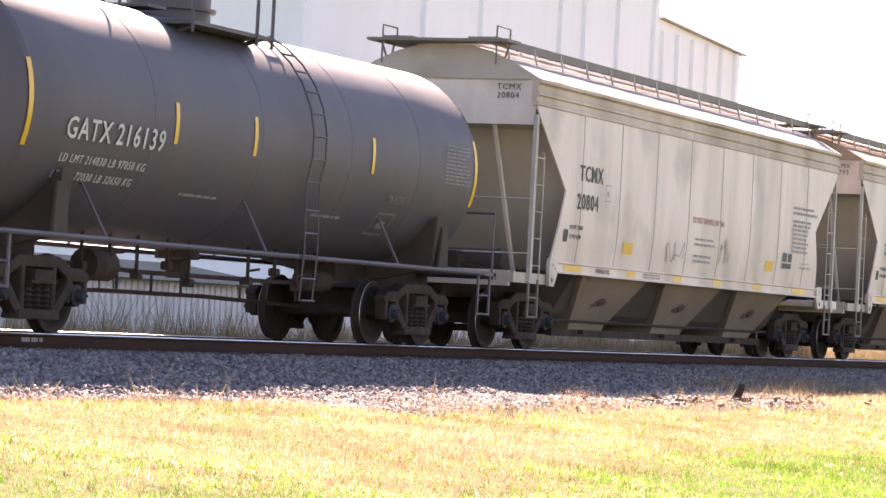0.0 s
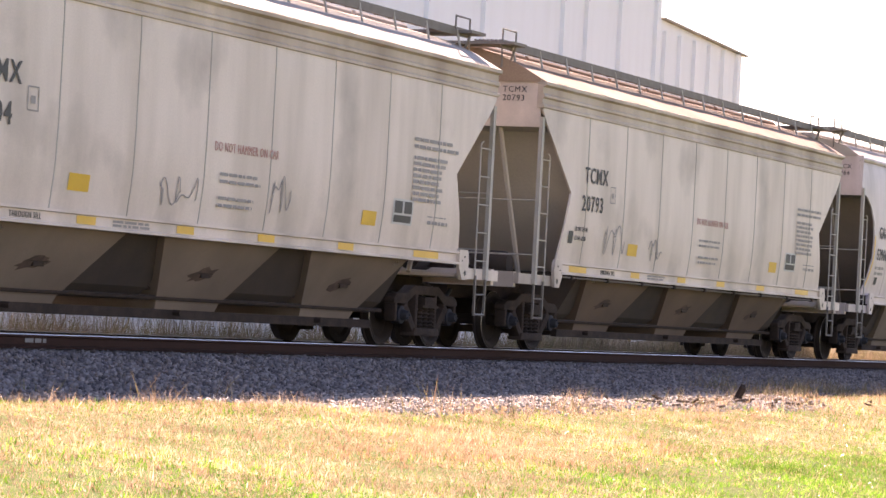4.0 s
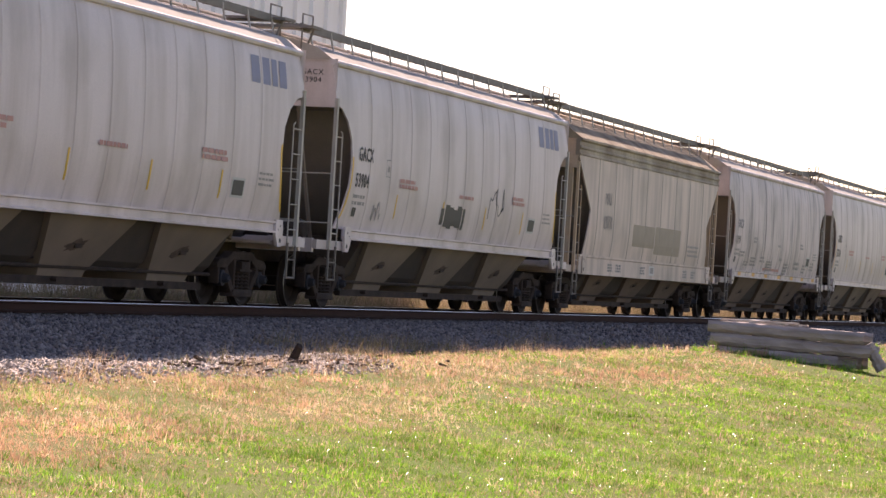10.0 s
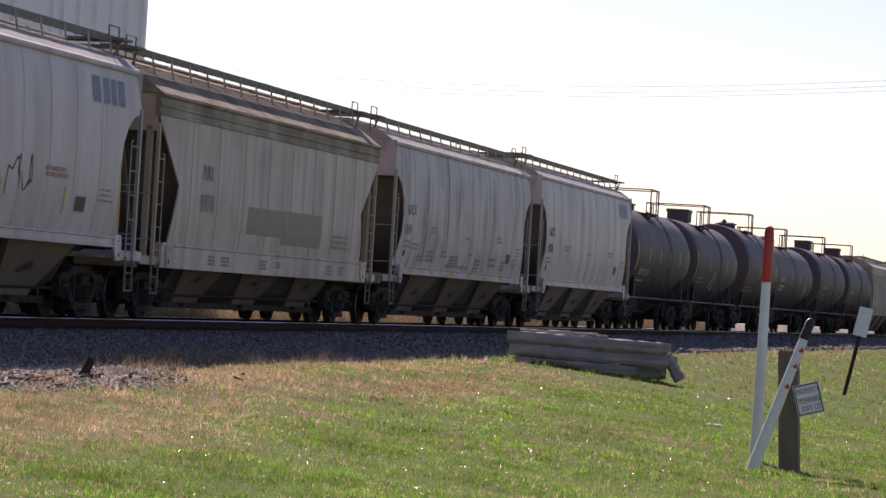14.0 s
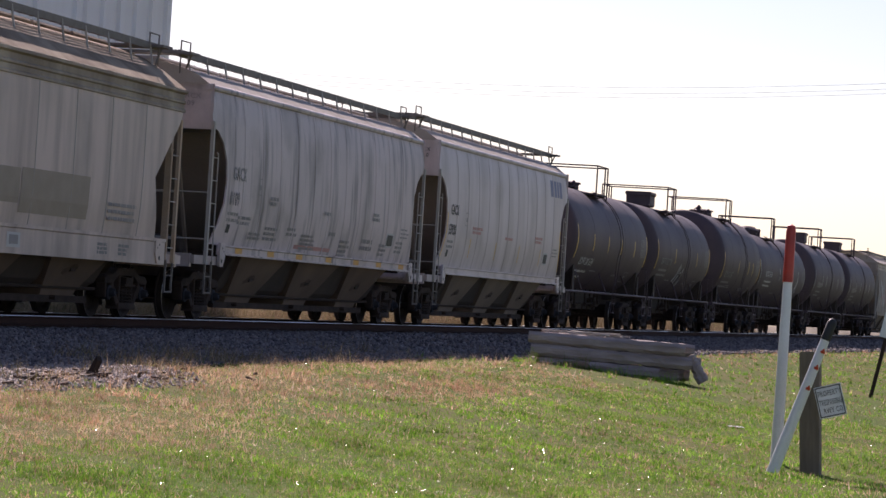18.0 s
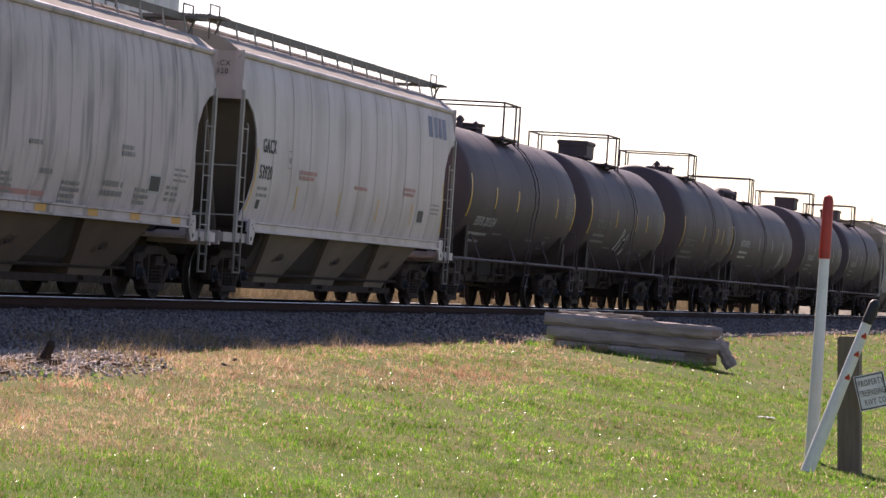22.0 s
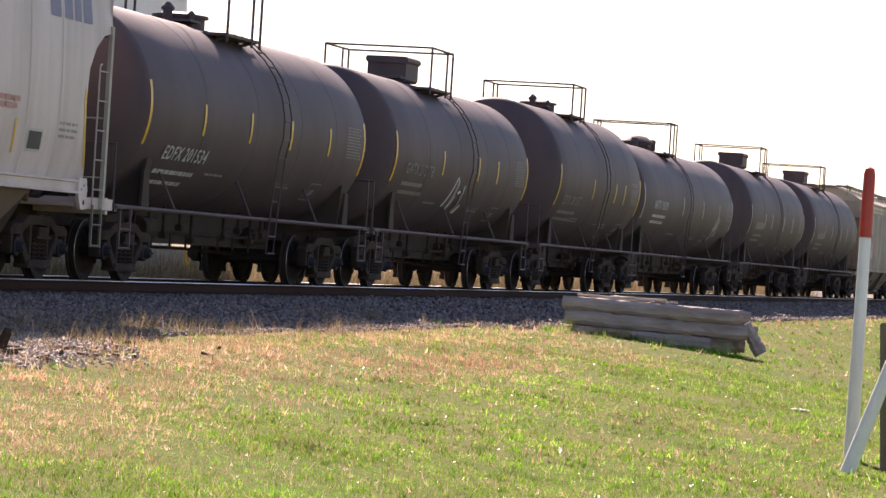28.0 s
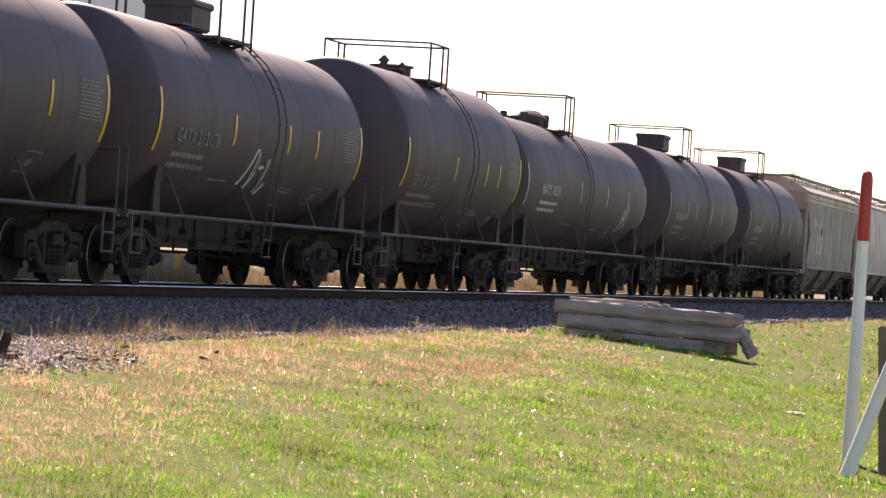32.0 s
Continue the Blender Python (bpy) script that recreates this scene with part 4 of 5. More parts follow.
def tank_marks(car, text, x, z, size, mat, seed, bar_mat, half=6.45, xs=(-3.71, -1.05, 1.45, 4.07), r=1.56, zc=2.68, lines=()):
    side = tank_side(r, zc)
    tilt = -math.degrees(math.asin((z + 0.1 - zc) / r))
    if text:
        at = x
        for word in text.split():
            done = letters(word, size, mat, car, (at, -side(z) - 0.02, z), tilt=tilt, squash=0.98)
            at += 0.98 * max(v.co.x for v in done.data.vertices) + 0.34 * size
    else:
        bars(car, mat, (x, -side(z + 0.2) - 0.015, z + 0.24), 2.2, 1, 0.24, tilt=tilt, seed=seed + 7, squash=0.7)
    if lines:
        for i, line in enumerate(lines):
            zz = z - 0.27 - 0.19 * i
            letters(line, 0.15, mat, car, (x + 0.05, -side(zz) - 0.012, zz), tilt=-math.degrees(math.asin((zz + 0.05 - zc) / r)), squash=0.95)
    else:
        for i in range(2):
            zz = z - 0.16 - 0.17 * i
            bars(car, mat, (x + 0.05, -side(zz) - 0.008, zz), 2.0, 1, 0.08, tilt=-math.degrees(math.asin((zz - zc) / r)), seed=seed + i)
    for q in xs:
        patch(car, bar_mat, side, q - 0.045, q + 0.045, 2.36, 2.86, 0.008, "reflector")
    for e in (-1, 1):
        patch(car, bar_mat, side, e * half - 0.05, e * half + 0.05, 2.10, 3.08, 0.008, "reflector")
    bars(car, DIM_MARK, (-2.4, -side(1.95) - 0.01, 2.0), 1.1, 4, 0.04, 0.075, tilt=26, seed=seed + 1)
    bars(car, DIM_MARK, (1.5, -side(1.9) - 0.01, 1.95), 1.0, 4, 0.04, 0.08, tilt=28, seed=seed + 2)
    bars(car, DIM_MARK, (half - 1.15, -side(2.6) - 0.02, 2.95), 0.95, 11, 0.022, 0.054, tilt=2, name="data_panel", seed=seed + 3, squash=0.6)
    outline(car, DIM_MARK, side, 3.5, 4.1, 1.55, 1.86, 0.02)

# ---- ground, ballast and rails ----
GRASS_G = material("meadow_soil", (0.085, 0.128, 0.026), 0.95, second=(0.165, 0.135, 0.06), scale=0.35, mix=0.9, fine=14, bump=0.8, bump_scale=30, spec=0.03)
STONE = material("crushed_ballast", (0.155, 0.145, 0.15), 0.9, second=(0.235, 0.22, 0.215), scale=8, mix=0.8, bump=0.5, bump_scale=60, spec=0.1)


def along(x, pts):
    for (a, p), (b, q) in zip(pts, pts[1:]):
        if x <= b:
            return p + (q - p) * max(x - a, 0) / (b - a)
    return pts[-1][1]


TOE = [(-60, -0.50), (30, -0.54), (60, -0.53), (115, -0.52), (200, -0.6)]
NEAR = [(-60, -1.02), (0, -1.02), (30, -1.19), (45, -1.335), (80, -1.40), (200, -1.5)]


def lie(x, y):
    """Height of the meadow, which falls away slowly along the track."""
    if y > TRACK_Y:
        z = max(along(x, TOE) - 0.12, -0.42)
    else:
        k = min(max((y - 4.0) / 8.5, 0.0), 1.0)
        z = along(x, NEAR) * (1 - k) + along(x, TOE) * k
    return z + 0.018 * math.sin(x * 0.61 + y * 0.5) + 0.015 * math.sin(x * 1.3 - y * 0.9)


xs = [-900, -300, -120, -60] + [-30 + 1.5 * i for i in range(154)] + [215, 240, 280, 330, 450, 700, 1200, 2500]
ys = [-900, -200, -60] + [-20 + 0.75 * i for i in range(81)] + [50, 70, 110, 200, 500, 1500, 2500]
ground = part("ground", Shape().sheet([[(x, y, lie(x, y)) for x in xs] for y in ys]), GRASS_G, None, "mown meadow of green and dry yellow grass", True)
tagged(ground, category="ground", kind="structure")


def bed(x):
    toe = along(x, TOE)
    return [(13.2, toe - 0.25), (14.2, min(toe + 0.02, -0.52)), (15.3, -0.39), (16.55, -0.24), (16.9, -0.22), (17.6, -0.215), (19.7, -0.215), (20.4, -0.215), (20.75, -0.24), (22.9, -0.5), (24.0, -0.8)]


ballast = part("ballast_bed", Shape().sheet([[(x, y, z) for y, z in bed(x)] for x in [-200] + [-40 + 4 * i for i in range(100)] + [600, 1500]]), STONE, None, "grey crushed stone ballast bed under the track")
tagged(ballast, category="ballast", kind="structure")
RAIL = [(-0.075, -0.17), (0.075, -0.17), (0.075, -0.16), (0.012, -0.13), (0.010, -0.045), (0.036, -0.035), (0.036, -0.013), (0.031, -0.004), (0.020, 0.0), (-0.020, 0.0), (-0.031, -0.004), (-0.036, -0.013), (-0.036, -0.035), (-0.010, -0.045), (-0.012, -0.13), (-0.075, -0.16)]
for k in (-1, 1):
    rail = part("rail", Shape().prism([(TRACK_Y + k * 0.755 + y, z) for y, z in RAIL], -200, 1500), RAIL_SIDE, None, "rusty steel rail with a polished running surface")
    rail.data.materials.append(RAIL_TOP)
    for p in rail.data.polygons:
        if p.normal.z > 0.3 and p.center.z > -0.012:
            p.material_index = 1
    tagged(rail, category="rail", kind="structure")
tie = part("tie", Shape().box(-0.115, 0.115, -1.3, 1.3, -0.36, -0.18, 0.015), TIE, ballast)
tie.matrix_basis = pose(8.0, TRACK_Y, 0)
for i in range(1, 290):
    again(tie, ballast, pose(8.0 + 0.54 * i, TRACK_Y + 0.03 * math.sin(i * 7.1), 0, 0, 0, 1.2 * math.sin(i * 3.3)))
MARKS = bars(None, DIM_MARK, (0, 0, 0), 0.6, 1, 0.05, name="rail_marking", label="pale painted marking on the rail web", seed=3)
MARKS.matrix_basis = pose(29.2, TRACK_Y - 0.755 - 0.0135, -0.055)
tagged(MARKS, category="marking")

# ---- the train ----
S = [(0, 1.98), (0.5, -0.32), (1, -2.67), (1.5, -5.08), (2, -7.47), (2.5, -9.81), (3, -12.14), (3.5, -14.45), (5.5, -23.36), (6, -25.59), (6.5, -27.79), (7, -30.00), (7.5, -32.15), (8, -34.26), (8.5, -36.40), (9, -38.48), (9.5, -40.63), (10, -42.75), (10.5, -44.83), (11, -46.90), (11.5, -48.92), (12, -50.91), (12.5, -52.93), (13, -54.90), (13.5, -56.85), (14, -58.81), (14.5, -60.73), (16.5, -68.49), (17, -70.45), (17.5, -72.41), (18, -74.38), (18.5, -76.38), (19, -78.40), (19.5, -80.41), (20, -82.39), (20.5, -84.33), (21, -86.27), (21.5, -88.07), (22, -89.86), (22.5, -91.60), (23, -93.36), (23.5, -95.09), (24, -96.81), (24.5, -98.63), (26.5, -105.94), (27, -107.82), (27.5, -109.71), (28, -111.59), (28.5, -113.37), (29, -115.10), (29.5, -116.80), (30, -118.44), (30.5, -120.09), (31, -121.66), (31.5, -123.29), (32, -125.06)]
GROUP = "freight cars of the train"
CARS = []


def enter(car, x, label, category):
    CARS.append((car, x))
    return tagged(car, label, category, GROUP)


def more(base):
    return copy_thing(base, pose(0, 0, 0))


ribbed = hopper("ribbed", CREAM, ROOF_LIGHT, truck=7.3, band_mat=BAND_DUSTY, slope_mat=SLOPE_PALE)
rounded = hopper("round", WHITE, ROOF_LIGHT, band=False, truck=7.15, deck=4.88)
buff = hopper("ribbed", BUFF, ROOF_BUFF, deep_sill=True, post_mat=RUST, end_mat=PEACH, band_mat=BAND_RUST, truck=7.3, deck=5.02, crown=0.70)
low_tank = tank_car(half=5.97, r=1.60, zc=2.71, truck=5.35, fitting="low", ladder_x=0.75, deck=(-1.2, 0.58), rail_h=0.68)
box_tank = tank_car(half=5.73, r=1.60, zc=2.72, truck=5.10, fitting="box", ladder_x=0.35, deck=(-1.8, -0.05), rail_h=0.66)
t3 = tank_car(half=5.02, r=1.75, zc=2.84, truck=4.35, fitting="low", ladder_x=0.3, deck=(-1.5, 0.0), rail_h=0.6, over=0.8)
t4 = tank_car(half=7.60, r=1.58, zc=2.70, truck=6.95, fitting="dome", ladder_x=-0.5, deck=(-1.95, -0.9), rail_h=0.72, over=0.8)
t5 = tank_car(half=6.30, r=1.68, zc=2.79, truck=5.7, fitting="box", ladder_x=0.0, deck=(-1.85, -0.4), rail_h=0.7)
t6 = tank_car(half=6.55, r=1.70, zc=2.80, truck=5.95, fitting="box", ladder_x=0.0, deck=(-1.85, -0.4), rail_h=0.7)
drum_tank = tank_car(half=6.5, r=1.5, zc=2.62, truck=5.45, fitting="drum", ladder_x=0.85, sill=False)

h2, h4, h6, h7, far_a, far_b, far_c = more(ribbed), more(rounded), more(rounded), more(rounded), more(ribbed), more(rounded), more(ribbed)
for car, length, height in ((h4, 0.981, 1.0), (buff, 0.942, 0.958), (h6, 0.962, 0.99), (h7, 0.933, 1.015)):
    car.scale = (length, 1.0, height)
enter(drum_tank, 32.4, "black tank car with crisp white lettering and yellow marks", "tank car")
enter(ribbed, 49.5, "cream slab-sided covered hopper car with pale dusty roof", "hopper car")
enter(h2, 68.35, "cream slab-sided covered hopper car with rusty roof and graffiti", "hopper car")
enter(rounded, 87.05, "white round-sided covered hopper car with yellow edge stripes", "hopper car")
enter(h4, 105.51, "white round-sided covered hopper car with a black painted-over patch", "hopper car")
enter(buff, 122.76, "faded buff covered hopper car with rusty end posts and tan patches", "hopper car")
enter(h6, 140.68, "grey round-sided covered hopper car with dark vertical streaks", "hopper car")
enter(h7, 158.19, "clean white round-sided covered hopper car beside tank cars", "hopper car")
enter(low_tank, 173.76, "brownish black tank car with yellow marks and low manway", "tank car")
enter(box_tank, 187.76, "black tank car with box valve housing and pale graffiti", "tank car")
enter(t3, 201.5, "brownish black tank car with dusty lower shell", "tank car")
enter(t4, 215.8, "black tank car with white marks and low manway", "tank car")
enter(t5, 233.23, "black tank car with box valve housing", "tank car")
enter(t6, 249.03, "black tank car with box valve housing beside hopper car", "tank car")
enter(far_a, 266.2, "grimy cream covered hopper car with faded red and white graffiti", "hopper car")
enter(far_b, 285.0, "grey round-sided covered hopper car at the far end", "hopper car")
enter(far_c, 303.8, "grimy cream covered hopper car at the far end", "hopper car")
for ob in list(GEAR.values()):
    bpy.data.objects.remove(ob)

swap(h2, ROOF_LIGHT, ROOF_RUST)
swap(h6, WHITE, GREY)
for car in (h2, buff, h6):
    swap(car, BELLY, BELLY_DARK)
sill_pipe = part("sill_pipe", Shape().rod((-7.2, -1.57, 1.2), (7.2, -1.57, 1.2), 0.016, 6), GALV, h2)
for i in range(9):
    part("pipe_clamp", Shape().box(-6.8 + 1.7 * i - 0.04, -6.8 + 1.7 * i + 0.04, -1.60, -1.54, 1.17, 1.25), STEEL_DARK, sill_pipe)
for car in (low_tank, box_tank, t3, t4, t5, t6):
    swap(car, TANK, TANK_BROWN)
swap(far_a, CREAM, DIRTY_BROWN)
swap(far_c, CREAM, DIRTY_BROWN)
swap(far_b, WHITE, GREY)
scribble(far_a, WHITE_MARK, lambda z: side_y("ribbed", z), -6.3, -3.0, 1.8, 3.3, 19, 0.10, label="large faded white graffiti")
scribble(far_a, RED_MARK, lambda z: side_y("ribbed", z), -5.5, -1.5, 1.7, 2.9, 9, 0.07, label="large faded red graffiti")
ribbed_marks(ribbed, "TCMX", "20804", 10)
ribbed_marks(h2, "TCMX", "20793", 20)
round_marks(rounded, "GACX", "53966", 30)
round_marks(h4, "GACX", "53904", 40)
round_marks(h6, "GACX", "8109", 50, True)
round_marks(h7, "GACX", "53920", 60)
rs, bs = (lambda z: side_y("ribbed", z)), (lambda z: side_y("round", z))
scribble(h2, GREY_MARK, rs, -5.6, -4.4, 1.62, 2.2, 1, 0.012)
scribble(h2, GREY_MARK, rs, -3.2, -2.45, 1.6, 2.05, 2, 0.012)
scribble(ribbed, GREY_MARK, rs, -2.2, -1.0, 1.6, 2.0, 3, 0.010)
scribble(ribbed, GREY_MARK, rs, 0.9, 1.6, 1.65, 2.2, 4, 0.010)
scribble(h4, BLACK_MARK, bs, 1.9, 3.3, 1.9, 2.6, 5, 0.016, label="black sprayed graffiti")
scribble(h4, GREY_MARK, bs, -6.0, -5.4, 1.6, 2.0, 8, 0.014)
for i in range(6):
    patch(h4, BLACK_MARK, bs, -1.5 + 0.28 * i, -1.2 + 0.28 * i, 1.70 - 0.03 * (i % 3), 2.02 + 0.04 * ((i * 2) % 3), 0.007 + 0.0005 * i, "paint_over", "black painted-over patch")
for car in (rounded, h4, h7):
    for a, b, c, d in ((5.85, 6.25, 3.62, 4.06), (6.36, 6.74, 3.62, 4.06), (6.84, 7.10, 3.62, 4.06), (7.20, 7.56, 3.62, 4.06)):
        patch(car, BLUE_MARK, bs, a, b, c, d, 0.006, "emblem_bar")
letters("PURX", 0.42, GREY_MARK, buff, (-5.6, -1.612, 2.74), squash=0.6)
letters("890710", 0.50, GREY_MARK, buff, (-5.66, -1.612, 2.13), squash=0.52)
patch(buff, TAN_PATCH, rs, -2.3, 0.30, 1.80, 2.36)
patch(buff, TAN_PATCH, rs, 0.36, 3.6, 1.66, 2.38)
bars(buff, GREY_MARK, (4.6, -1.60, 2.0), 1.8, 3, 0.06, 0.12, seed=71)
for x in (-4.9, -4.0, -1.2, 4.2, 5.3):
    bars(buff, DIM_MARK, (x, -1.586, 1.30), 0.6, 3, 0.05, 0.07, seed=int(72 + x))
patch(buff, WHITE_MARK, lambda z: 1.582, -0.1, 0.5, 1.1, 1.34, 0.004, "placard_board")
patch(buff, GREY_MARK, lambda z: 1.582, 0.0, 0.4, 1.15, 1.3, 0.008, "placard_field")
for x in (-6.3, -4.1, -2.0, 0.3, 2.6, 4.6, 6.7):
    patch(h6, ORANGE, lambda z: 1.562, x - 0.24, x + 0.24, 1.285, 1.39, 0.004, "reflector")
for x, z, w, n, hgt in ((-6.5, 2.0, 1.0, 2, 0.06), (-5.6, 1.72, 0.9, 2, 0.05), (-4.6, 1.86, 1.1, 3, 0.06), (-3.0, 1.90, 0.8, 2, 0.06), (-1.9, 1.80, 1.2, 4, 0.05), (0.2, 1.92, 0.6, 1, 0.08), (1.2, 1.78, 0.9, 4, 0.06), (3.0, 1.86, 1.1, 2, 0.09), (4.6, 1.80, 0.7, 3, 0.06), (6.1, 1.9, 0.7, 3, 0.06)):
    bars(h6, GREY_MARK, (x, -side_y("round", z) - 0.012, z), w, n, hgt, hgt * 1.7, tilt=11, seed=int(80 + 7 * x))
patch(h6, RED_MARK, bs, -2.2, 0.6, 1.50, 1.58, 0.007, "warning_stencil", "faded red stencilled line")
bars(far_a, GREY_MARK, (-6.5, -1.612, 2.9), 1.0, 2, 0.26, 0.4, seed=82)
tank_marks(drum_tank, "GATX 216139", -5.66, 2.25, 0.36, WHITE_MARK, 90, YELLOW, 6.5, (-3.01, -0.86, 2.8), 1.5, 2.62, lines=("LD LMT 214030 LB 97050 KG", "LT WT 72030 LB 32650 KG"))
letters("SR-8754", 0.17, DIM_MARK, drum_tank, (3.55, -tank_side(1.5, 2.62)(2.05) - 0.012, 2.0), tilt=23, squash=0.8)
tank_marks(low_tank, "EDFX 201534", -4.85, 1.93, 0.33, WHITE_MARK, 95, YELLOW, 5.92, (-3.35, -0.94, 1.33, 3.67), 1.60, 2.71)
tank_marks(box_tank, "GATX 212178", -4.85, 2.29, 0.32, DIM_MARK, 100, YELLOW, 5.72, (-1.97, 1.10, 2.84), 1.60, 2.72)
scribble(box_tank, WHITE_MARK, tank_side(1.60, 2.72), -0.9, 0.7, 1.62, 2.4, 6, 0.03, label="pale sprayed graffiti")
tank_marks(t3, "EDFX 201557", -4.3, 2.16, 0.33, DIM_MARK, 105, YELLOW, 5.02, (-1.0, 1.8, 3.0), 1.75, 2.84)
tank_marks(t4, "NATX 76539", -6.05, 2.42, 0.34, WHITE_MARK, 110, WHITE_MARK, 7.58, (-1.34, 2.1, 5.06), 1.58, 2.70)
scribble(t4, WHITE_MARK, tank_side(1.58, 2.70), 4.6, 5.5, 1.7, 2.5, 7, 0.03)
tank_marks(t5, "", -5.0, 2.30, 0.34, DIM_MARK, 120, WHITE_MARK, 6.3, (-3.2, -1.6, 1.2, 3.4), 1.68, 2.79)
tank_marks(t6, "", -5.2, 2.30, 0.34, DIM_MARK, 120, WHITE_MARK, 6.5, (-3.4, -1.2, 1.6, 3.4), 1.70, 2.80)

# ---- markers, sign and timber beside the track ----


def lean(x, y, rx, ry):
    return pose(x, y, lie(x, y) - 0.08, rx, ry, 0)


marker = new("marker_post")
tagged(marker, "tall white marker post with a red cap", "post")
part("shaft", Shape().turned([(0, 0.0), (0, 0.082), (2.56, 0.062), (2.56, 0.0)], "z", 14), POST_WHITE, marker, smooth=True)
part("cap", Shape().turned([(2.54, 0.0), (2.54, 0.072), (3.23, 0.066), (3.30, 0.05), (3.325, 0.0)], "z", 14), POST_RED, marker, "faded red plastic cap", True)
marker.matrix_basis = pose(46.2, 5.05, lie(46.2, 5.05) - 0.08, 0.3, 0, 0)
leaner = new("leaning_marker")
tagged(leaner, "white plastic marker post leaning over with a black tip", "post")
part("shaft", Shape().turned([(0, 0.0), (0, 0.08), (1.9, 0.058), (1.9, 0.0)], "z", 14), POST_WHITE, leaner, smooth=True)
part("tip", Shape().turned([(1.89, 0.0), (1.89, 0.064), (2.12, 0.06), (2.16, 0.04), (2.18, 0.0)], "z", 14), RUBBER, leaner, "black rubber tip", True)
for i, (z, m) in enumerate(((1.72, POST_RED), (1.5, POST_RED), (1.22, POST_RED))):
    part("sticker", Shape().sheet([[(0.071 * math.cos(a), 0.071 * math.sin(a), z + dz * (0.7 + 0.3 * math.sin(a * 9))) for a in [radians(185 + 9 * j) for j in range(7)]] for dz in (0, 0.07)]), m, leaner, "torn red sticker")
leaner.matrix_basis = lean(43.6, 4.79, 18.3, 0)
stake = new("sign_post")
tagged(stake, "weathered square wooden post carrying a small sign", "post")
part("stake", Shape().box(-0.14, 0.14, -0.13, 0.13, 0, 1.69, 0.02), WOOD_OLD, stake)
stake.matrix_basis = lean(45.5, 4.49, -3.5, 0)
board = new("warning_sign")
tagged(board, "bent white warning sign with black lettering on a wooden post", "sign")
plate = part("plate", Shape().box(-0.012, 0.0, -0.18, 0.18, -0.21, 0.21), POST_WHITE, board)
rim = Shape()
for a, b, c, d in ((-0.17, 0.17, 0.185, 0.2), (-0.17, 0.17, -0.2, -0.185), (-0.17, -0.156, -0.2, 0.2), (0.156, 0.17, -0.2, 0.2)):
    rim.box(-0.018, -0.012, a, b, c, d)
part("border", rim, BLACK_MARK, board)
for text, z, x in (("PROPERTY", 0.075, 0.0), ("TRESPASSING", -0.045, 0.0), ("RWY CO.", -0.155, 0.0)):
    t = letters(text, 0.105, BLACK_MARK, board, (0, 0, 0), name="lettering")
    t.matrix_basis = pose(-0.02, 0.145 if len(text) > 7 else 0.11, z, 90, 0, -90) @ Matrix.Diagonal((0.42 if len(text) > 8 else 0.55, 1, 1, 1))
board.matrix_basis = pose(45.3, 4.27, -0.34, -16, 0, 0)
back = new("square_sign")
tagged(back, "pale square sign plate on a leaning dark steel post", "sign")
part("post", Shape().box(-0.03, 0.03, -0.045, 0.045, 0, 2.28), STEEL_DARK, back)
part("plate", Shape().box(-0.045, -0.03, -0.17, 0.17, 1.58, 2.30), POST_WHITE, back)
back.matrix_basis = lean(81.0, 7.2, 11.3, 0)


def beam_shape(rng, length, w):
    s = Shape()
    ring = [(-w, -w), (w, -w), (w, w), (-w, w)]
    c = w * 0.55
    ring = [(-w + c, -w), (w - c, -w), (w, -w + c), (w, w - c), (w - c, w), (-w + c, w), (-w, w - c), (-w, -w + c)]
    rows = []
    for i in range(19):
        x = -length / 2 + length * i / 18
        k = 0.9 if i in (0, 18) else 1.0
        rows.append([(x, k * y + rng.uniform(-0.016, 0.016), k * z + rng.uniform(-0.016, 0.016)) for y, z in ring])
    for r in rows:
        r.append(r[0])
    s.sheet(rows)
    s.add(rows[0][:8], [tuple(range(8))]).add(rows[-1][:8], [tuple(range(8))])
    return s


rng = random.Random(5)
BOARD = material("reddish_broken_board", (0.36, 0.24, 0.17), 0.85, second=(0.22, 0.13, 0.09), scale=6, mix=0.8, stretch=(0.6, 4, 4))
PILE_X, PILE_Y = 68.7, 11.5
pz = lie(PILE_X, PILE_Y) - 0.05
for lvl, items in enumerate((((-0.50, 2.5), (-0.15, 3.1), (0.2, 3.2), (0.55, 3.0)), ((-0.42, 3.35), (-0.05, 3.2), (0.32, 3.4)), ((-0.5, 3.25), (-0.1, 3.1), (0.3, 2.9)))):
    for off, ln in items:
        b = part("timber_beam", beam_shape(rng, ln, 0.122), BEAM, None, "weathered grey timber beam stacked on others")
        tagged(b, category="beam", group="stacked timber beams")
        b.matrix_basis = pose(PILE_X + rng.uniform(-0.08, 0.08), PILE_Y, pz + 0.13 + 0.262 * lvl, 0, 1.6, -80) @ pose(rng.uniform(-0.1, 0.1) + (0.30 if off > 0.25 else -0.25 if lvl == 0 and off < -0.4 else 0.0), off, 0, rng.uniform(-6, 6), 0, rng.uniform(-2, 2))
b = part("timber_beam", beam_shape(rng, 0.62, 0.12), BEAM, None, "short dark timber offcut leaning on the stack")
tagged(b, category="beam")
b.matrix_basis = pose(PILE_X + 0.15, PILE_Y - 1.86, pz + 0.24, 0, 58, -80)
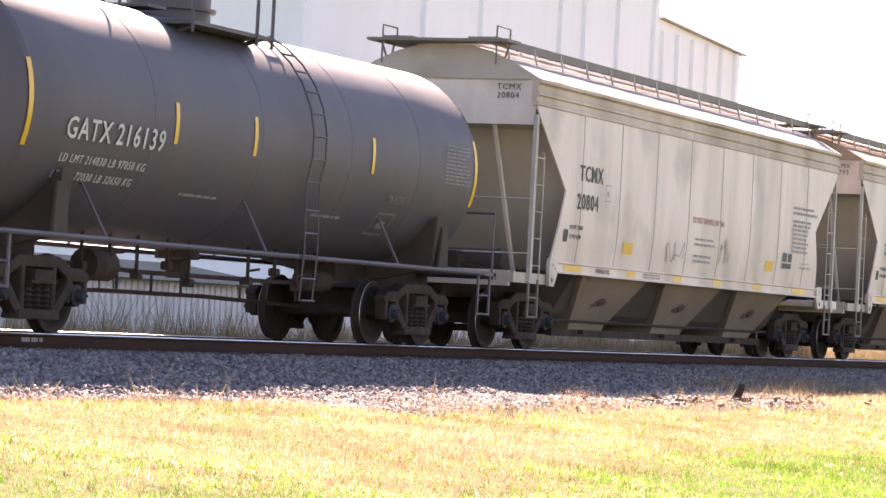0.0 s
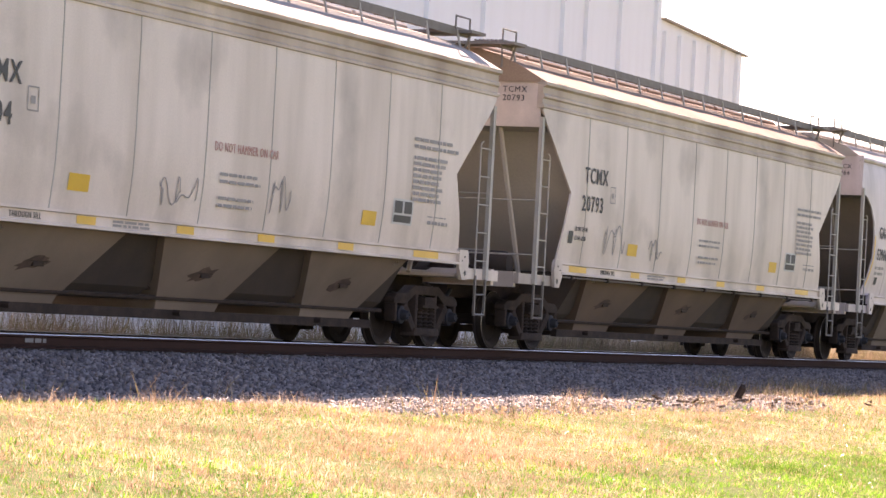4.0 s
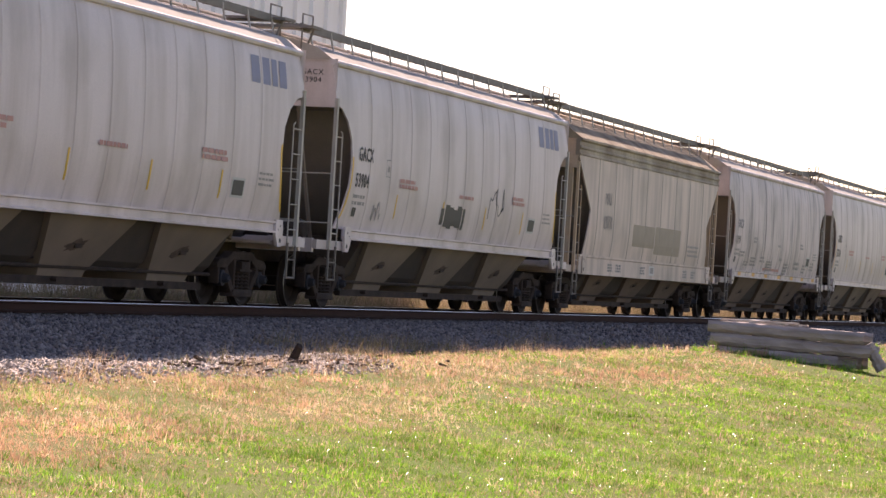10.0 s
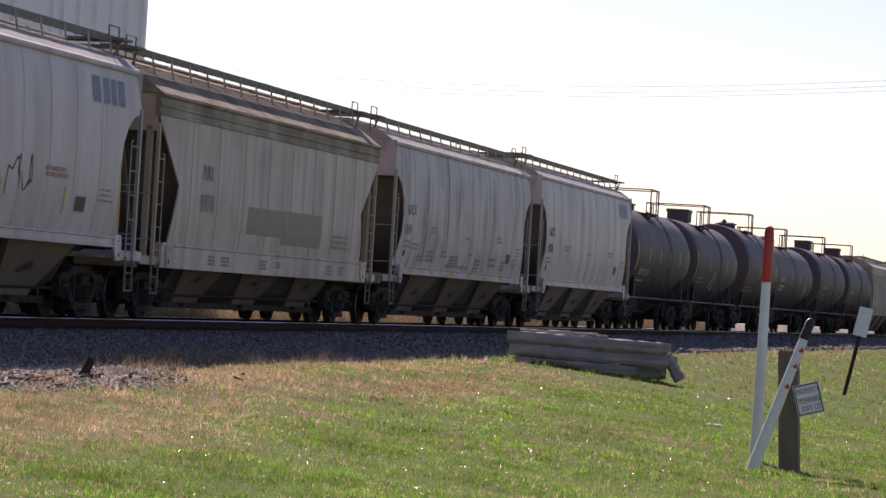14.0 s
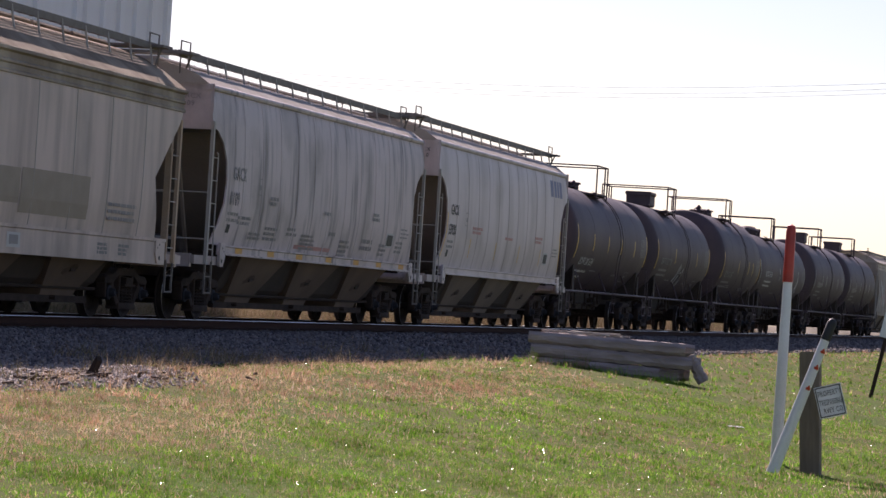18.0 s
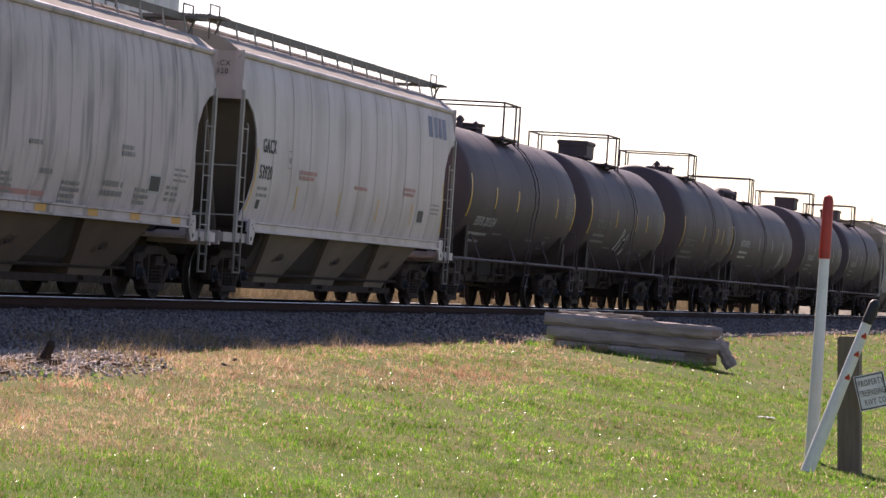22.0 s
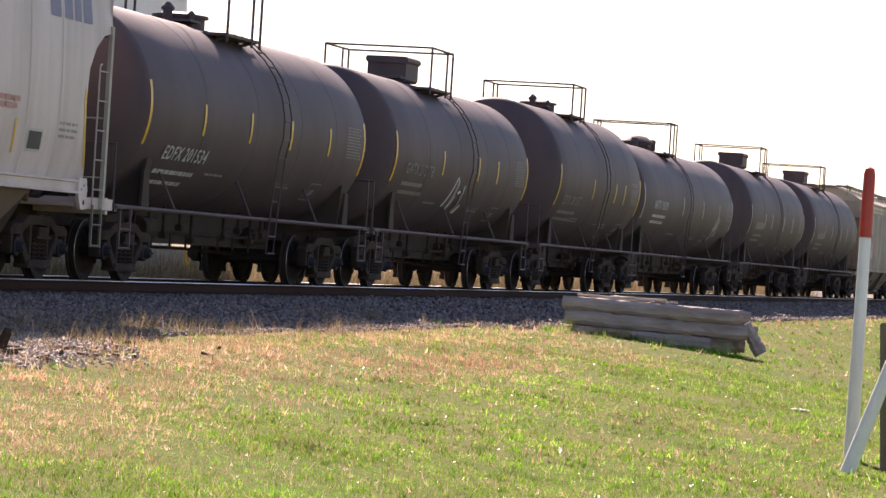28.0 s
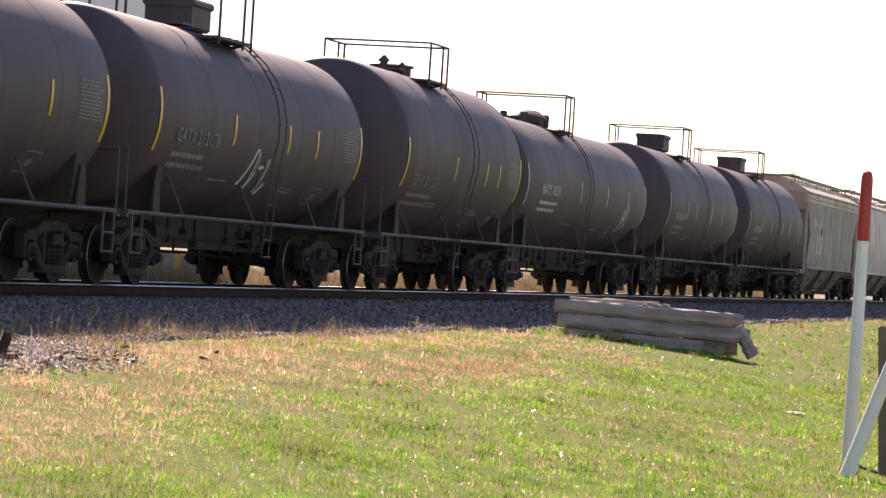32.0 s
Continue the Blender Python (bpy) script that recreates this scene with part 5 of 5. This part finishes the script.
for i in range(9):
    c = part("broken_board", Shape().box(-rng.uniform(0.2, 0.5), rng.uniform(0.2, 0.5), -0.08, 0.08, 0, 0.035), PALE_BOARD, None, "broken pale board lying on stacked timber")
    tagged(c, category="board", group="boards on the timber stack")
    c.matrix_basis = pose(PILE_X + rng.uniform(-0.35, 0.45), PILE_Y + rng.uniform(-1.1, 1.3), pz + 0.795 + 0.036 * (i % 2), 0, rng.uniform(-3, 3), rng.uniform(60, 130))
c = part("rusty_board", Shape().box(-0.26, 0.26, -0.05, 0.05, 0, 0.14, 0.02), BOARD, None, "short reddish board lying in front of stacked timber", round_off=0.01)
tagged(c, category="board")
c.matrix_basis = pose(PILE_X - 0.85, PILE_Y + 0.5, lie(PILE_X - 0.85, PILE_Y + 0.5) - 0.01, 0, 0, -80)
crumple = random.Random(3)
c = part("litter_paper", Shape().sheet([[(0.03 * i - 0.1, 0.03 * j - 0.12, 0.015 + 0.025 * crumple.random()) for i in range(8)] for j in range(9)]), PAPER, None, "crumpled white paper lying in the grass")
tagged(c, category="litter")
c.matrix_basis = pose(54.0, 6.7, lie(54.0, 6.7), 0, 0, 20)
DEBRIS = material("dark_rotten_wood", (0.10, 0.062, 0.045), 0.95, second=(0.19, 0.125, 0.09), scale=8)
for i in range(54):
    x, y = 39.2 + rng.gauss(0, 2.1), 12.6 + rng.gauss(0, 0.45)
    ln = rng.uniform(0.05, 0.22) if i % 9 else 0.45
    d = part("wood_scrap", Shape().prism([(-0.025, 0), (0.025, 0), (0.015, 0.025), (-0.018, 0.03)], -ln / 2, ln / 2, "x"), DEBRIS, None, "dark rotten wood scrap on gravel")
    tagged(d, category="wood scrap", group="wood scraps by the ballast")
    d.matrix_basis = pose(x, y, lie(x, y) + 0.03, rng.uniform(-8, 8), rng.uniform(-15, 15), rng.uniform(0, 180))
d = part("wood_scrap", Shape().prism([(-0.05, 0), (0.05, 0), (0.02, 0.34), (-0.03, 0.3)], -0.04, 0.04, "y"), STEEL_DARK, None, "upright dark broken stick in gravel")
tagged(d, category="wood scrap")
d.matrix_basis = pose(40.2, 12.75, lie(40.2, 12.75) - 0.05, 10, -22, 60)

# ---- grain elevator and yard behind the train ----
elev = new("grain_elevator")
tagged(elev, "tall white concrete grain elevator behind the track", "grain elevator")
base = -1.6
part("headhouse", Shape().box(74.7, 103.9, 36.6, 52, base, 29), CONCRETE_WHITE, elev)
for x in (74.9, 83.2, 87.6, 94.4, 96.6, 99.9, 103.6):
    part("pilaster", Shape().box(x - 0.2, x + 0.2, 36.45, 36.6, base, 29), CONCRETE_WHITE, elev)
annex = new("elevator_annex")
tagged(annex, "lower white elevator annex with a thin rusty roof edge", "building")
part("wall", Shape().prism([(104.1, base), (113.8, base), (113.8, 11.2), (104.1, 11.6)], 36.6, 50, "y"), CONCRETE_WHITE, annex)
part("roof", Shape().prism([(104.1, 11.6), (114.0, 11.19), (114.0, 11.25), (104.1, 11.66)], 36.4, 50.2, "y"), TAN_PATCH, annex)
for i in range(6):
    part("pilaster", Shape().box(104.4 + 1.7 * i, 104.65 + 1.7 * i, 36.45, 36.6, 8.8, 11.2), CONCRETE_WHITE, annex)
shed = new("yard_shed")
tagged(shed, "long low white corrugated shed with faded graffiti", "shed")
s = Shape()
for i in range(76):
    s.box(46 + 0.3 * i, 46.2 + 0.3 * i, 33.95, 34.0, -0.9, 0.95)
part("cladding", s.box(46, 69, 34.0, 40, -0.9, 1.0), POST_WHITE, shed)
part("roof", Shape().prism([(33.6, 1.0), (37, 1.5), (40.4, 1.0)], 45.6, 69.4, "x"), GALV, shed)
EARTH = material("dry_earth_bank", (0.20, 0.15, 0.10), 0.95, second=(0.30, 0.25, 0.14), scale=0.5, mix=0.9, bump=0.6, bump_scale=6)
berm = part("earth_bank", Shape().sheet([[(x, y, -1.3 + (1.9 + 0.35 * math.sin(x * 0.21) + 0.2 * math.sin(x * 0.53)) * max(0, 1 - ((y - 44) / 6) ** 2)) for y in (37.5, 39, 41, 43, 44, 45, 47, 49, 50.5)] for x in range(120, 420, 3)]), EARTH, None, "low bank of dry brown earth behind the track", True)
tagged(berm, category="earth bank", kind="structure")
weed_bank = part("weed_bank", Shape().sheet([[(x, y, -1.0 + (1.25 + 0.18 * math.sin(x * 0.35) + 0.12 * math.sin(x * 0.9)) * min(max((x - 68) / 10, 0.0), 1.0) * max(0, 1 - ((y - 29.5) / 2.5) ** 2)) for y in (27, 27.6, 28.3, 29, 29.5, 30, 30.7, 31.4, 32)] for x in range(68, 330, 2)]), EARTH, None, "low weedy spoil bank beside the yard", True)
tagged(weed_bank, category="earth bank", kind="structure")
for x, y in ((84.5, 26.0), (63.0, 27.5), (101.0, 30.0)):
    b = part("bollard", Shape().turned([(-0.9, 0.0), (-0.9, 0.09), (0.45, 0.09), (0.52, 0.05), (0.53, 0.0)], "z", 14, (x, y, 0)), YELLOW, None, "yellow steel bollard in the yard", True)
    tagged(b, category="bollard", group="yard bollards")
for i in range(5):
    rack = new("loading_rack")
    tagged(rack, "low white loading rack on yellow legs", "rack", "racks in the yard")
    part("beam", Shape().box(-1.6, 1.6, -0.12, 0.12, 0.62, 0.80, 0.03), POST_WHITE, rack)
    for k in (-1.3, 1.3):
        part("leg", Shape().prism([(k - 0.3, 0), (k - 0.2, 0), (k + 0.04, 0.62), (k - 0.04, 0.62)], -0.06, 0.06, "y").prism([(k + 0.2, 0), (k + 0.3, 0), (k + 0.04, 0.62), (k - 0.04, 0.62)], -0.06, 0.06, "y"), YELLOW, rack)
    rack.matrix_basis = pose(89 + 4.6 * i, 33.0, -0.44)
LINE = material("dark_cable", (0.25, 0.25, 0.26), 0.6)
for x, y, z in ((244.9, 95.0, 18.9), (252.7, 5.0, 21.5)):
    pole = new("utility_pole")
    tagged(pole, "tall wooden utility pole far behind the train", "pole", "utility poles")
    part("mast", Shape().rod((0, 0, 0), (0, 0, z + 1.8), 0.2, 10, 0.13), WOOD_OLD, pole)
    part("cross_arm", Shape().box(-0.06, 0.06, -1.2, 1.2, z + 1.0, z + 1.12), WOOD_OLD, pole)
    pole.matrix_basis = pose(x, y, lie(x, y) - 0.3)
for i, z in enumerate((18.0, 18.35, 18.8)):
    pts = [(244.9 + 7.8 * k / 12, 95 - 90 * k / 12, z + 2.6 * (k / 12) - 2.2 * math.sin(math.pi * k / 12)) for k in range(13)]
    c = part("cable", Shape().pipe(pts, 0.012, 5), LINE, None, "thin overhead cable strung between utility poles")
    tagged(c, category="cable", group="overhead cables")

# ---- loose stone, grass and weeds ----
def island_material(name, colours, rough=0.8, translucent=0.0, spec=0.25, patchy=0.0):
    """Colour chosen piece by piece from a ramp, with slow patches over the ground."""
    m = bpy.data.materials.new(name)
    m.use_nodes = True
    n, l = m.node_tree.nodes, m.node_tree.links
    b = n["Principled BSDF"]
    b.inputs["Roughness"].default_value = rough
    b.inputs["Specular IOR Level"].default_value = spec
    g = n.new("ShaderNodeNewGeometry")
    r = n.new("ShaderNodeValToRGB")
    while len(r.color_ramp.elements) < len(colours):
        r.color_ramp.elements.new(0.5)
    for i, (e, c) in enumerate(zip(r.color_ramp.elements, colours)):
        e.position, e.color = i / (len(colours) - 1), (*c, 1)
    l.new(g.outputs["Random Per Island"], r.inputs[0])
    out = r.outputs[0]
    if patchy:
        tc = n.new("ShaderNodeTexCoord")
        for s in (0.9, 6.0, 16.0):
            t = n.new("ShaderNodeTexNoise")
            t.inputs["Scale"].default_value, t.inputs["Detail"].default_value = s, 3
            l.new(tc.outputs["Object"], t.inputs["Vector"])
            mr = n.new("ShaderNodeMapRange")
            mr.inputs[1].default_value, mr.inputs[2].default_value = 0.3, 0.7
            mr.inputs[3].default_value, mr.inputs[4].default_value = 1 - patchy, 1 + patchy
            l.new(t.outputs["Fac"], mr.inputs[0])
            hv = n.new("ShaderNodeHueSaturation")
            l.new(mr.outputs[0], hv.inputs["Value"])
            l.new(out, hv.inputs["Color"])
            out = hv.outputs[0]
    l.new(out, b.inputs["Base Color"])
    if translucent:
        t = n.new("ShaderNodeBsdfTranslucent")
        l.new(out, t.inputs[0])
        x = n.new("ShaderNodeMixShader")
        x.inputs[0].default_value = translucent
        l.new(b.outputs[0], x.inputs[1])
        l.new(t.outputs[0], x.inputs[2])
        l.new(x.outputs[0], n["Material Output"].inputs[0])
    return m


def raw_mesh(name, verts, faces, mat, label, category):
    """One large mesh from arrays of vertices and equal faces."""
    me = bpy.data.meshes.new(name)
    k = faces.shape[1]
    me.vertices.add(len(verts))
    me.vertices.foreach_set("co", verts.astype(np.float32).ravel())
    me.loops.add(faces.size)
    me.loops.foreach_set("vertex_index", faces.astype(np.int32).ravel())
    me.polygons.add(len(faces))
    me.polygons.foreach_set("loop_start", np.arange(0, faces.size, k, dtype=np.int32))
    me.update(calc_edges=True)
    me.materials.append(mat)
    return tagged(new(name, me), label, category, kind="stuff")


gen = np.random.default_rng(7)


def lie_v(x, y):
    """lie() for arrays."""
    toe = np.interp(x, [a for a, _ in TOE], [b for _, b in TOE])
    near = np.interp(x, [a for a, _ in NEAR], [b for _, b in NEAR])
    k = np.clip((y - 4.0) / 8.5, 0, 1)
    z = np.where(y > TRACK_Y, np.maximum(toe - 0.12, -0.42), near * (1 - k) + toe * k)
    return z + 0.018 * np.sin(x * 0.61 + y * 0.5) + 0.015 * np.sin(x * 1.3 - y * 0.9)



def bed_z(x, y):
    toe = np.interp(x, [a for a, _ in TOE], [b for _, b in TOE])
    low = np.minimum(toe + 0.02, -0.52)
    z = np.where(y > 15.3, np.interp(y, [15.3, 16.55, 16.9, 20.4], [-0.39, -0.24, -0.22, -0.215]), low + (y - 14.2) / 1.1 * (-0.39 - low))
    return np.where(y > 14.2, z, np.where(y > 13.6, np.maximum(lie_v(x, y), low - (14.2 - y) * (low - toe + 0.25)), lie_v(x, y)))


def stones(n, x0, x1, y0, y1, size, pick=None):
    x, y = gen.uniform(x0, x1, n), gen.uniform(y0, y1, n)
    if pick is not None:
        keep = gen.random(n) < pick(x, y)
        x, y = x[keep], y[keep]
    n = len(x)
    octa = np.array([[1, 0, 0], [-1, 0, 0], [0, 1, 0], [0, -1, 0], [0, 0, 1], [0, 0, -1]], float)
    tri = np.array([[0, 2, 4], [2, 1, 4], [1, 3, 4], [3, 0, 4], [2, 0, 5], [1, 2, 5], [3, 1, 5], [0, 3, 5]])
    v = octa[None] * gen.uniform(0.65, 1.3, (n, 6, 1)) + gen.uniform(-0.28, 0.28, (n, 6, 3))
    q = gen.normal(size=(n, 4))
    q /= np.linalg.norm(q, axis=1)[:, None]
    w, a, b, c = q.T
    rot = np.stack([1 - 2 * (b * b + c * c), 2 * (a * b - w * c), 2 * (a * c + w * b), 2 * (a * b + w * c), 1 - 2 * (a * a + c * c), 2 * (b * c - w * a), 2 * (a * c - w * b), 2 * (b * c + w * a), 1 - 2 * (a * a + b * b)], 1).reshape(n, 3, 3)
    r = gen.uniform(*size, n)
    v = np.einsum("nij,nkj->nki", rot, v) * r[:, None, None]
    z = bed_z(x, y) + r * gen.uniform(0.0, 0.6, n)
    v += np.stack([x, y, z], 1)[:, None]
    f = tri[None] + (np.arange(n) * 6)[:, None, None]
    return v.reshape(-1, 3), f.reshape(-1, 3)


CHIPS = island_material("crushed_stone_chips", [(0.088, 0.077, 0.081), (0.135, 0.121, 0.125), (0.18, 0.164, 0.166), (0.27, 0.248, 0.243), (0.17, 0.134, 0.12)], 0.9, 0.0, 0.1)
v1, f1 = stones(52000, 14, 66, 14.0, 17.75, (0.018, 0.042))
v2, f2 = stones(15000, 66, 130, 13.6, 17.6, (0.03, 0.06))
v3, f3 = stones(9000, 130, 260, 13.4, 17.4, (0.05, 0.10))
raw_mesh("ballast_stones", np.concatenate([v1, v2, v3]), np.concatenate([f1, f2 + len(v1), f3 + len(v1) + len(v2)]), CHIPS, "grey crushed stones of the ballast shoulder", "ballast")
v1, f1 = stones(22000, 18, 48, 11.6, 14.3, (0.014, 0.036), lambda x, y: np.clip((y - np.interp(x, [18, 25, 27, 42, 46], [14.0, 13.2, 11.7, 11.7, 13.8])) / 0.9, 0, 1))
PALE = island_material("pale_gravel_chips", [(0.24, 0.20, 0.185), (0.36, 0.315, 0.29), (0.46, 0.41, 0.38), (0.28, 0.20, 0.16)], 0.9, 0.0, 0.15)
raw_mesh("scattered_gravel", v1, f1, PALE, "pale gravel scattered in front of the ballast", "gravel")


def clumps(x, y):
    """Slow random patches, about 0 to 1."""
    return 0.5 + 0.2 * np.sin(0.9 * x + 1.7 * np.sin(0.7 * y)) + 0.17 * np.sin(1.9 * y + 2.0 * np.sin(0.5 * x)) + 0.13 * np.sin(3.1 * x + 2.3 * y)


def green_line(x):
    """Where the lush lower meadow gives way to dry grass."""
    return np.interp(x, [17, 21, 25, 30, 40, 50, 60, 72, 84], [7.6, 8.2, 8.6, 8.9, 9.7, 9.8, 10.2, 10.8, 11.1]) + 0.35 * np.sin(0.9 * x) + 0.2 * np.sin(2.3 * x + 1.5 * np.sin(0.4 * x))


def dryness(x, y):
    dry = np.clip(0.5 + (y - green_line(x)) / 1.5, 0, 1) * (1 - 0.3 * np.clip((x - 44) / 14, 0, 1))
    return np.clip(0.05 + 0.78 * dry + (clumps(x * 0.5, y * 0.7) - 0.5) * 0.6, 0.03, 0.96)


def russet(x, y):
    """Chance of reddish dead grass: two patches and a thin scatter along the stone."""
    one = np.exp(-((x - 23.5) / 2.6) ** 2 - ((y - 9.6) / 0.9) ** 2)
    two = np.exp(-((x - 51.0) / 2.2) ** 2 - ((y - 10.7) / 0.5) ** 2)
    return np.clip(0.85 * one + 0.8 * two + 0.10 * np.clip((y - green_line(x)) / 2, 0, 1), 0, 0.9)


def blades(x, y, tall, wide, droop=(0.1, 0.8)):
    """Slender bent blades, one pointed triangle each."""
    n = len(x)
    z = np.where((y > 13.6) & (y < TRACK_Y), np.maximum(lie_v(x, y), bed_z(x, y)), lie_v(x, y)) - 0.006
    a = gen.uniform(0, 2 * np.pi, n)
    h = tall * gen.uniform(0.4, 1.2, n)
    w = wide * np.exp(gen.normal(0, 0.35, n))
    bend, ba = h * gen.uniform(*droop, n), gen.uniform(0, 2 * np.pi, n)
    dx, dy = np.cos(a) * w, np.sin(a) * w
    v = np.stack([np.stack([x - dx, y - dy, z], 1), np.stack([x + dx, y + dy, z], 1), np.stack([x + np.cos(ba) * bend, y + np.sin(ba) * bend, z + h * 0.9], 1)], 1)
    return v.reshape(-1, 3), np.arange(3 * n).reshape(n, 3)


def grass_edge(x):
    return np.interp(x, [20, 25, 27, 42, 46, 60, 200], [14.2, 13.6, 12.5, 12.6, 14.2, 14.4, 14.2]) + 0.25 * np.sin(x * 1.7) + 0.2 * np.sin(x * 4.1)


def meadow(n, r0, r1):
    """Points of the wedge of meadow between two distances."""
    r = np.sqrt(gen.uniform(r0 * r0, r1 * r1, n))
    a = np.radians(gen.uniform(2.5, 37.0, n))
    x, y = r * np.cos(a), r * np.sin(a)
    edge = grass_edge(x)
    keep = (y < edge) & (gen.random(n) < np.clip((edge - y) / 0.8, 0.12, 1))
    return x[keep], y[keep]


GREEN = island_material("green_grass_blade", [(0.055, 0.15, 0.010), (0.12, 0.29, 0.020), (0.23, 0.42, 0.042), (0.08, 0.20, 0.014), (0.36, 0.46, 0.10)], 0.5, 0.45, 0.35, 0.40)
STRAW = island_material("dry_grass_blade", [(0.47, 0.30, 0.19), (0.60, 0.435, 0.30), (0.40, 0.22, 0.145), (0.42, 0.30, 0.155), (0.70, 0.55, 0.42), (0.27, 0.155, 0.10)], 0.55, 0.42, 0.3, 0.34)
LEAF = island_material("glossy_leaf_blade", [(0.20, 0.30, 0.05), (0.40, 0.44, 0.13), (0.5, 0.45, 0.26)], 0.28, 0.3, 0.6)
WEED = island_material("yard_weed_stalk", [(0.28, 0.185, 0.12), (0.13, 0.135, 0.055), (0.42, 0.325, 0.22), (0.19, 0.115, 0.08), (0.24, 0.215, 0.10)], 0.8, 0.3, 0.15, 0.3)
RUSSET = island_material("reddish_dead_grass", [(0.46, 0.25, 0.15), (0.58, 0.36, 0.23), (0.38, 0.19, 0.115), (0.62, 0.44, 0.30)], 0.6, 0.42, 0.25, 0.32)
sets = {"green": [], "dry": [], "russet": [], "leaf": []}
for count, each, r0, r1, tall, wide in ((140000, 6, 15, 38, 0.040, 0.0036), (105000, 6, 38, 64, 0.046, 0.0058), (62000, 5, 64, 150, 0.07, 0.012)):
    # blades grow in small tufts, each with its own height, lean and dryness
    x, y = meadow(count, r0, r1)
    n = len(x)
    t = tall * np.exp(gen.normal(-0.35, 0.6, n)) * (0.55 + 0.7 * clumps(x * 1.7, y * 1.9)) * np.where(gen.random(n) < 0.10, 2.0, 1.0)
    t = np.minimum(t, tall * 2.3)
    d = gen.random(n) < dryness(x, y)
    bx, by = np.repeat(x, each) + gen.normal(0, 0.024, n * each), np.repeat(y, each) + gen.normal(0, 0.024, n * each)
    bt, bd = np.repeat(t, each), np.repeat(d, each) ^ (gen.random(n * each) < 0.14)
    br = np.repeat(gen.random(n) < russet(x, y), each)
    bt = np.where(br, bt * 1.5, bt)
    for key, m in (("green", ~bd & ~br), ("dry", bd & ~br), ("russet", br)):
        sets[key].append(blades(bx[m], by[m], bt[m], wide))
for count, r0, r1, wide in ((190000, 15, 38, 0.0026), (130000, 38, 75, 0.0038)):
    x, y = meadow(count, r0, r1)
    sets["leaf"].append(blades(x, y, 0.014 + 0.014 * gen.random(len(x)), wide, (0.8, 2.2)))
# taller seed-headed tufts near the stone
cx = gen.uniform(14, 75, 230)
cy = grass_edge(cx) - np.abs(gen.normal(0, 1.2, 230))
x = np.repeat(cx, 60) + gen.normal(0, 0.16, 230 * 60)
y = np.repeat(cy, 60) + gen.normal(0, 0.16, 230 * 60)
sets["dry"].append(blades(x, y, np.repeat(gen.uniform(0.05, 0.20, 230), 60), 0.0020, (0.1, 0.7)))
for key, mat, label in (("green", GREEN, "short green grass of the meadow"), ("dry", STRAW, "dry straw-coloured grass of the meadow"), ("russet", RUSSET, "reddish dead grass in patches on the meadow"), ("leaf", LEAF, "glossy flat blades among the meadow grass")):
    vs, fs, k = [], [], 0
    for v, f in sets[key]:
        vs.append(v)
        fs.append(f + k)
        k += len(v)
    raw_mesh(key + ("_grass" if key != "leaf" else "_blades"), np.concatenate(vs), np.concatenate(fs), mat, label, "grass")
# scattered taller weeds along the foot of the ballast
cx = np.concatenate([gen.uniform(16, 75, 45), gen.normal(49, 4, 55)])
cy = grass_edge(cx) + gen.uniform(-0.5, 0.7, 100)
x, y = np.repeat(cx, 26) + gen.normal(0, 0.14, 2600), np.repeat(cy, 26) + gen.normal(0, 0.14, 2600)
v, f = blades(x, y, np.repeat(gen.uniform(0.12, 0.38, 100), 26), 0.0045, (0.1, 0.75))
raw_mesh("ballast_weeds", v, f, WEED, "reddish brown weeds along the foot of the ballast", "weeds")
# grass and a few stalks grown up round the stacked timber
ux, uy = math.cos(math.radians(-80)), math.sin(math.radians(-80))
along = gen.uniform(-1.9, 1.9, 70)
side = -0.62 - np.abs(gen.normal(0, 0.22, 70))
cx, cy = PILE_X + along * ux - side * uy, PILE_Y + along * uy + side * ux
x, y = np.repeat(cx, 24) + gen.normal(0, 0.09, 1680), np.repeat(cy, 24) + gen.normal(0, 0.09, 1680)
v, f = blades(x, y, np.repeat(np.where(gen.random(70) < 0.12, 0.34, gen.uniform(0.08, 0.2, 70)), 24), 0.0045, (0.1, 0.6))
raw_mesh("pile_weeds", v, f, GREEN, "green weeds grown up along stacked timber", "weeds")
# weeds beyond the far rail
x, y = gen.uniform(15, 170, 6500), 22.0 + np.abs(gen.normal(0, 1.3, 6500))
k = np.exp(gen.normal(-0.1, 0.4, 6500))
x, y, k = np.repeat(x, 22) + gen.normal(0, 0.13, 143000), np.repeat(y, 22) + gen.normal(0, 0.13, 143000), np.repeat(k, 22)
h = k * (0.36 + 0.5 * clumps(x * 1.5, y)) * np.interp(x, [0, 40, 75, 150], [1.0, 1.0, 1.2, 1.5])
v, f = blades(x, y, h, 0.006, (0.1, 0.6))
raw_mesh("yard_weeds", v, f, WEED, "dry weeds along the far side of the track", "weeds")


# ---- what moves ----
def motions():
    for car, x in CARS:
        walk(car, [(t, pose(x + s, TRACK_Y, 0)) for t, s in S])
    ts_, ss_ = [t for t, _ in S], [s for _, s in S]
    turn = []
    last = None
    for i in range(961):
        t = i / 30
        a = math.degrees(float(np.interp(t, ts_, ss_)) / WHEEL_R)
        if last is None or abs(a - last) > 70 or i == 960:
            turn.append((t, a))
            last = a
    for w in [o for car, _ in CARS for o in car.children if o.name.startswith("wheelset")]:
        x, z = w.matrix_basis.translation.x, w.matrix_basis.translation.z
        walk(w, [(t, pose(x, 0, z, 0, a, 0)) for t, a in turn])


motions()
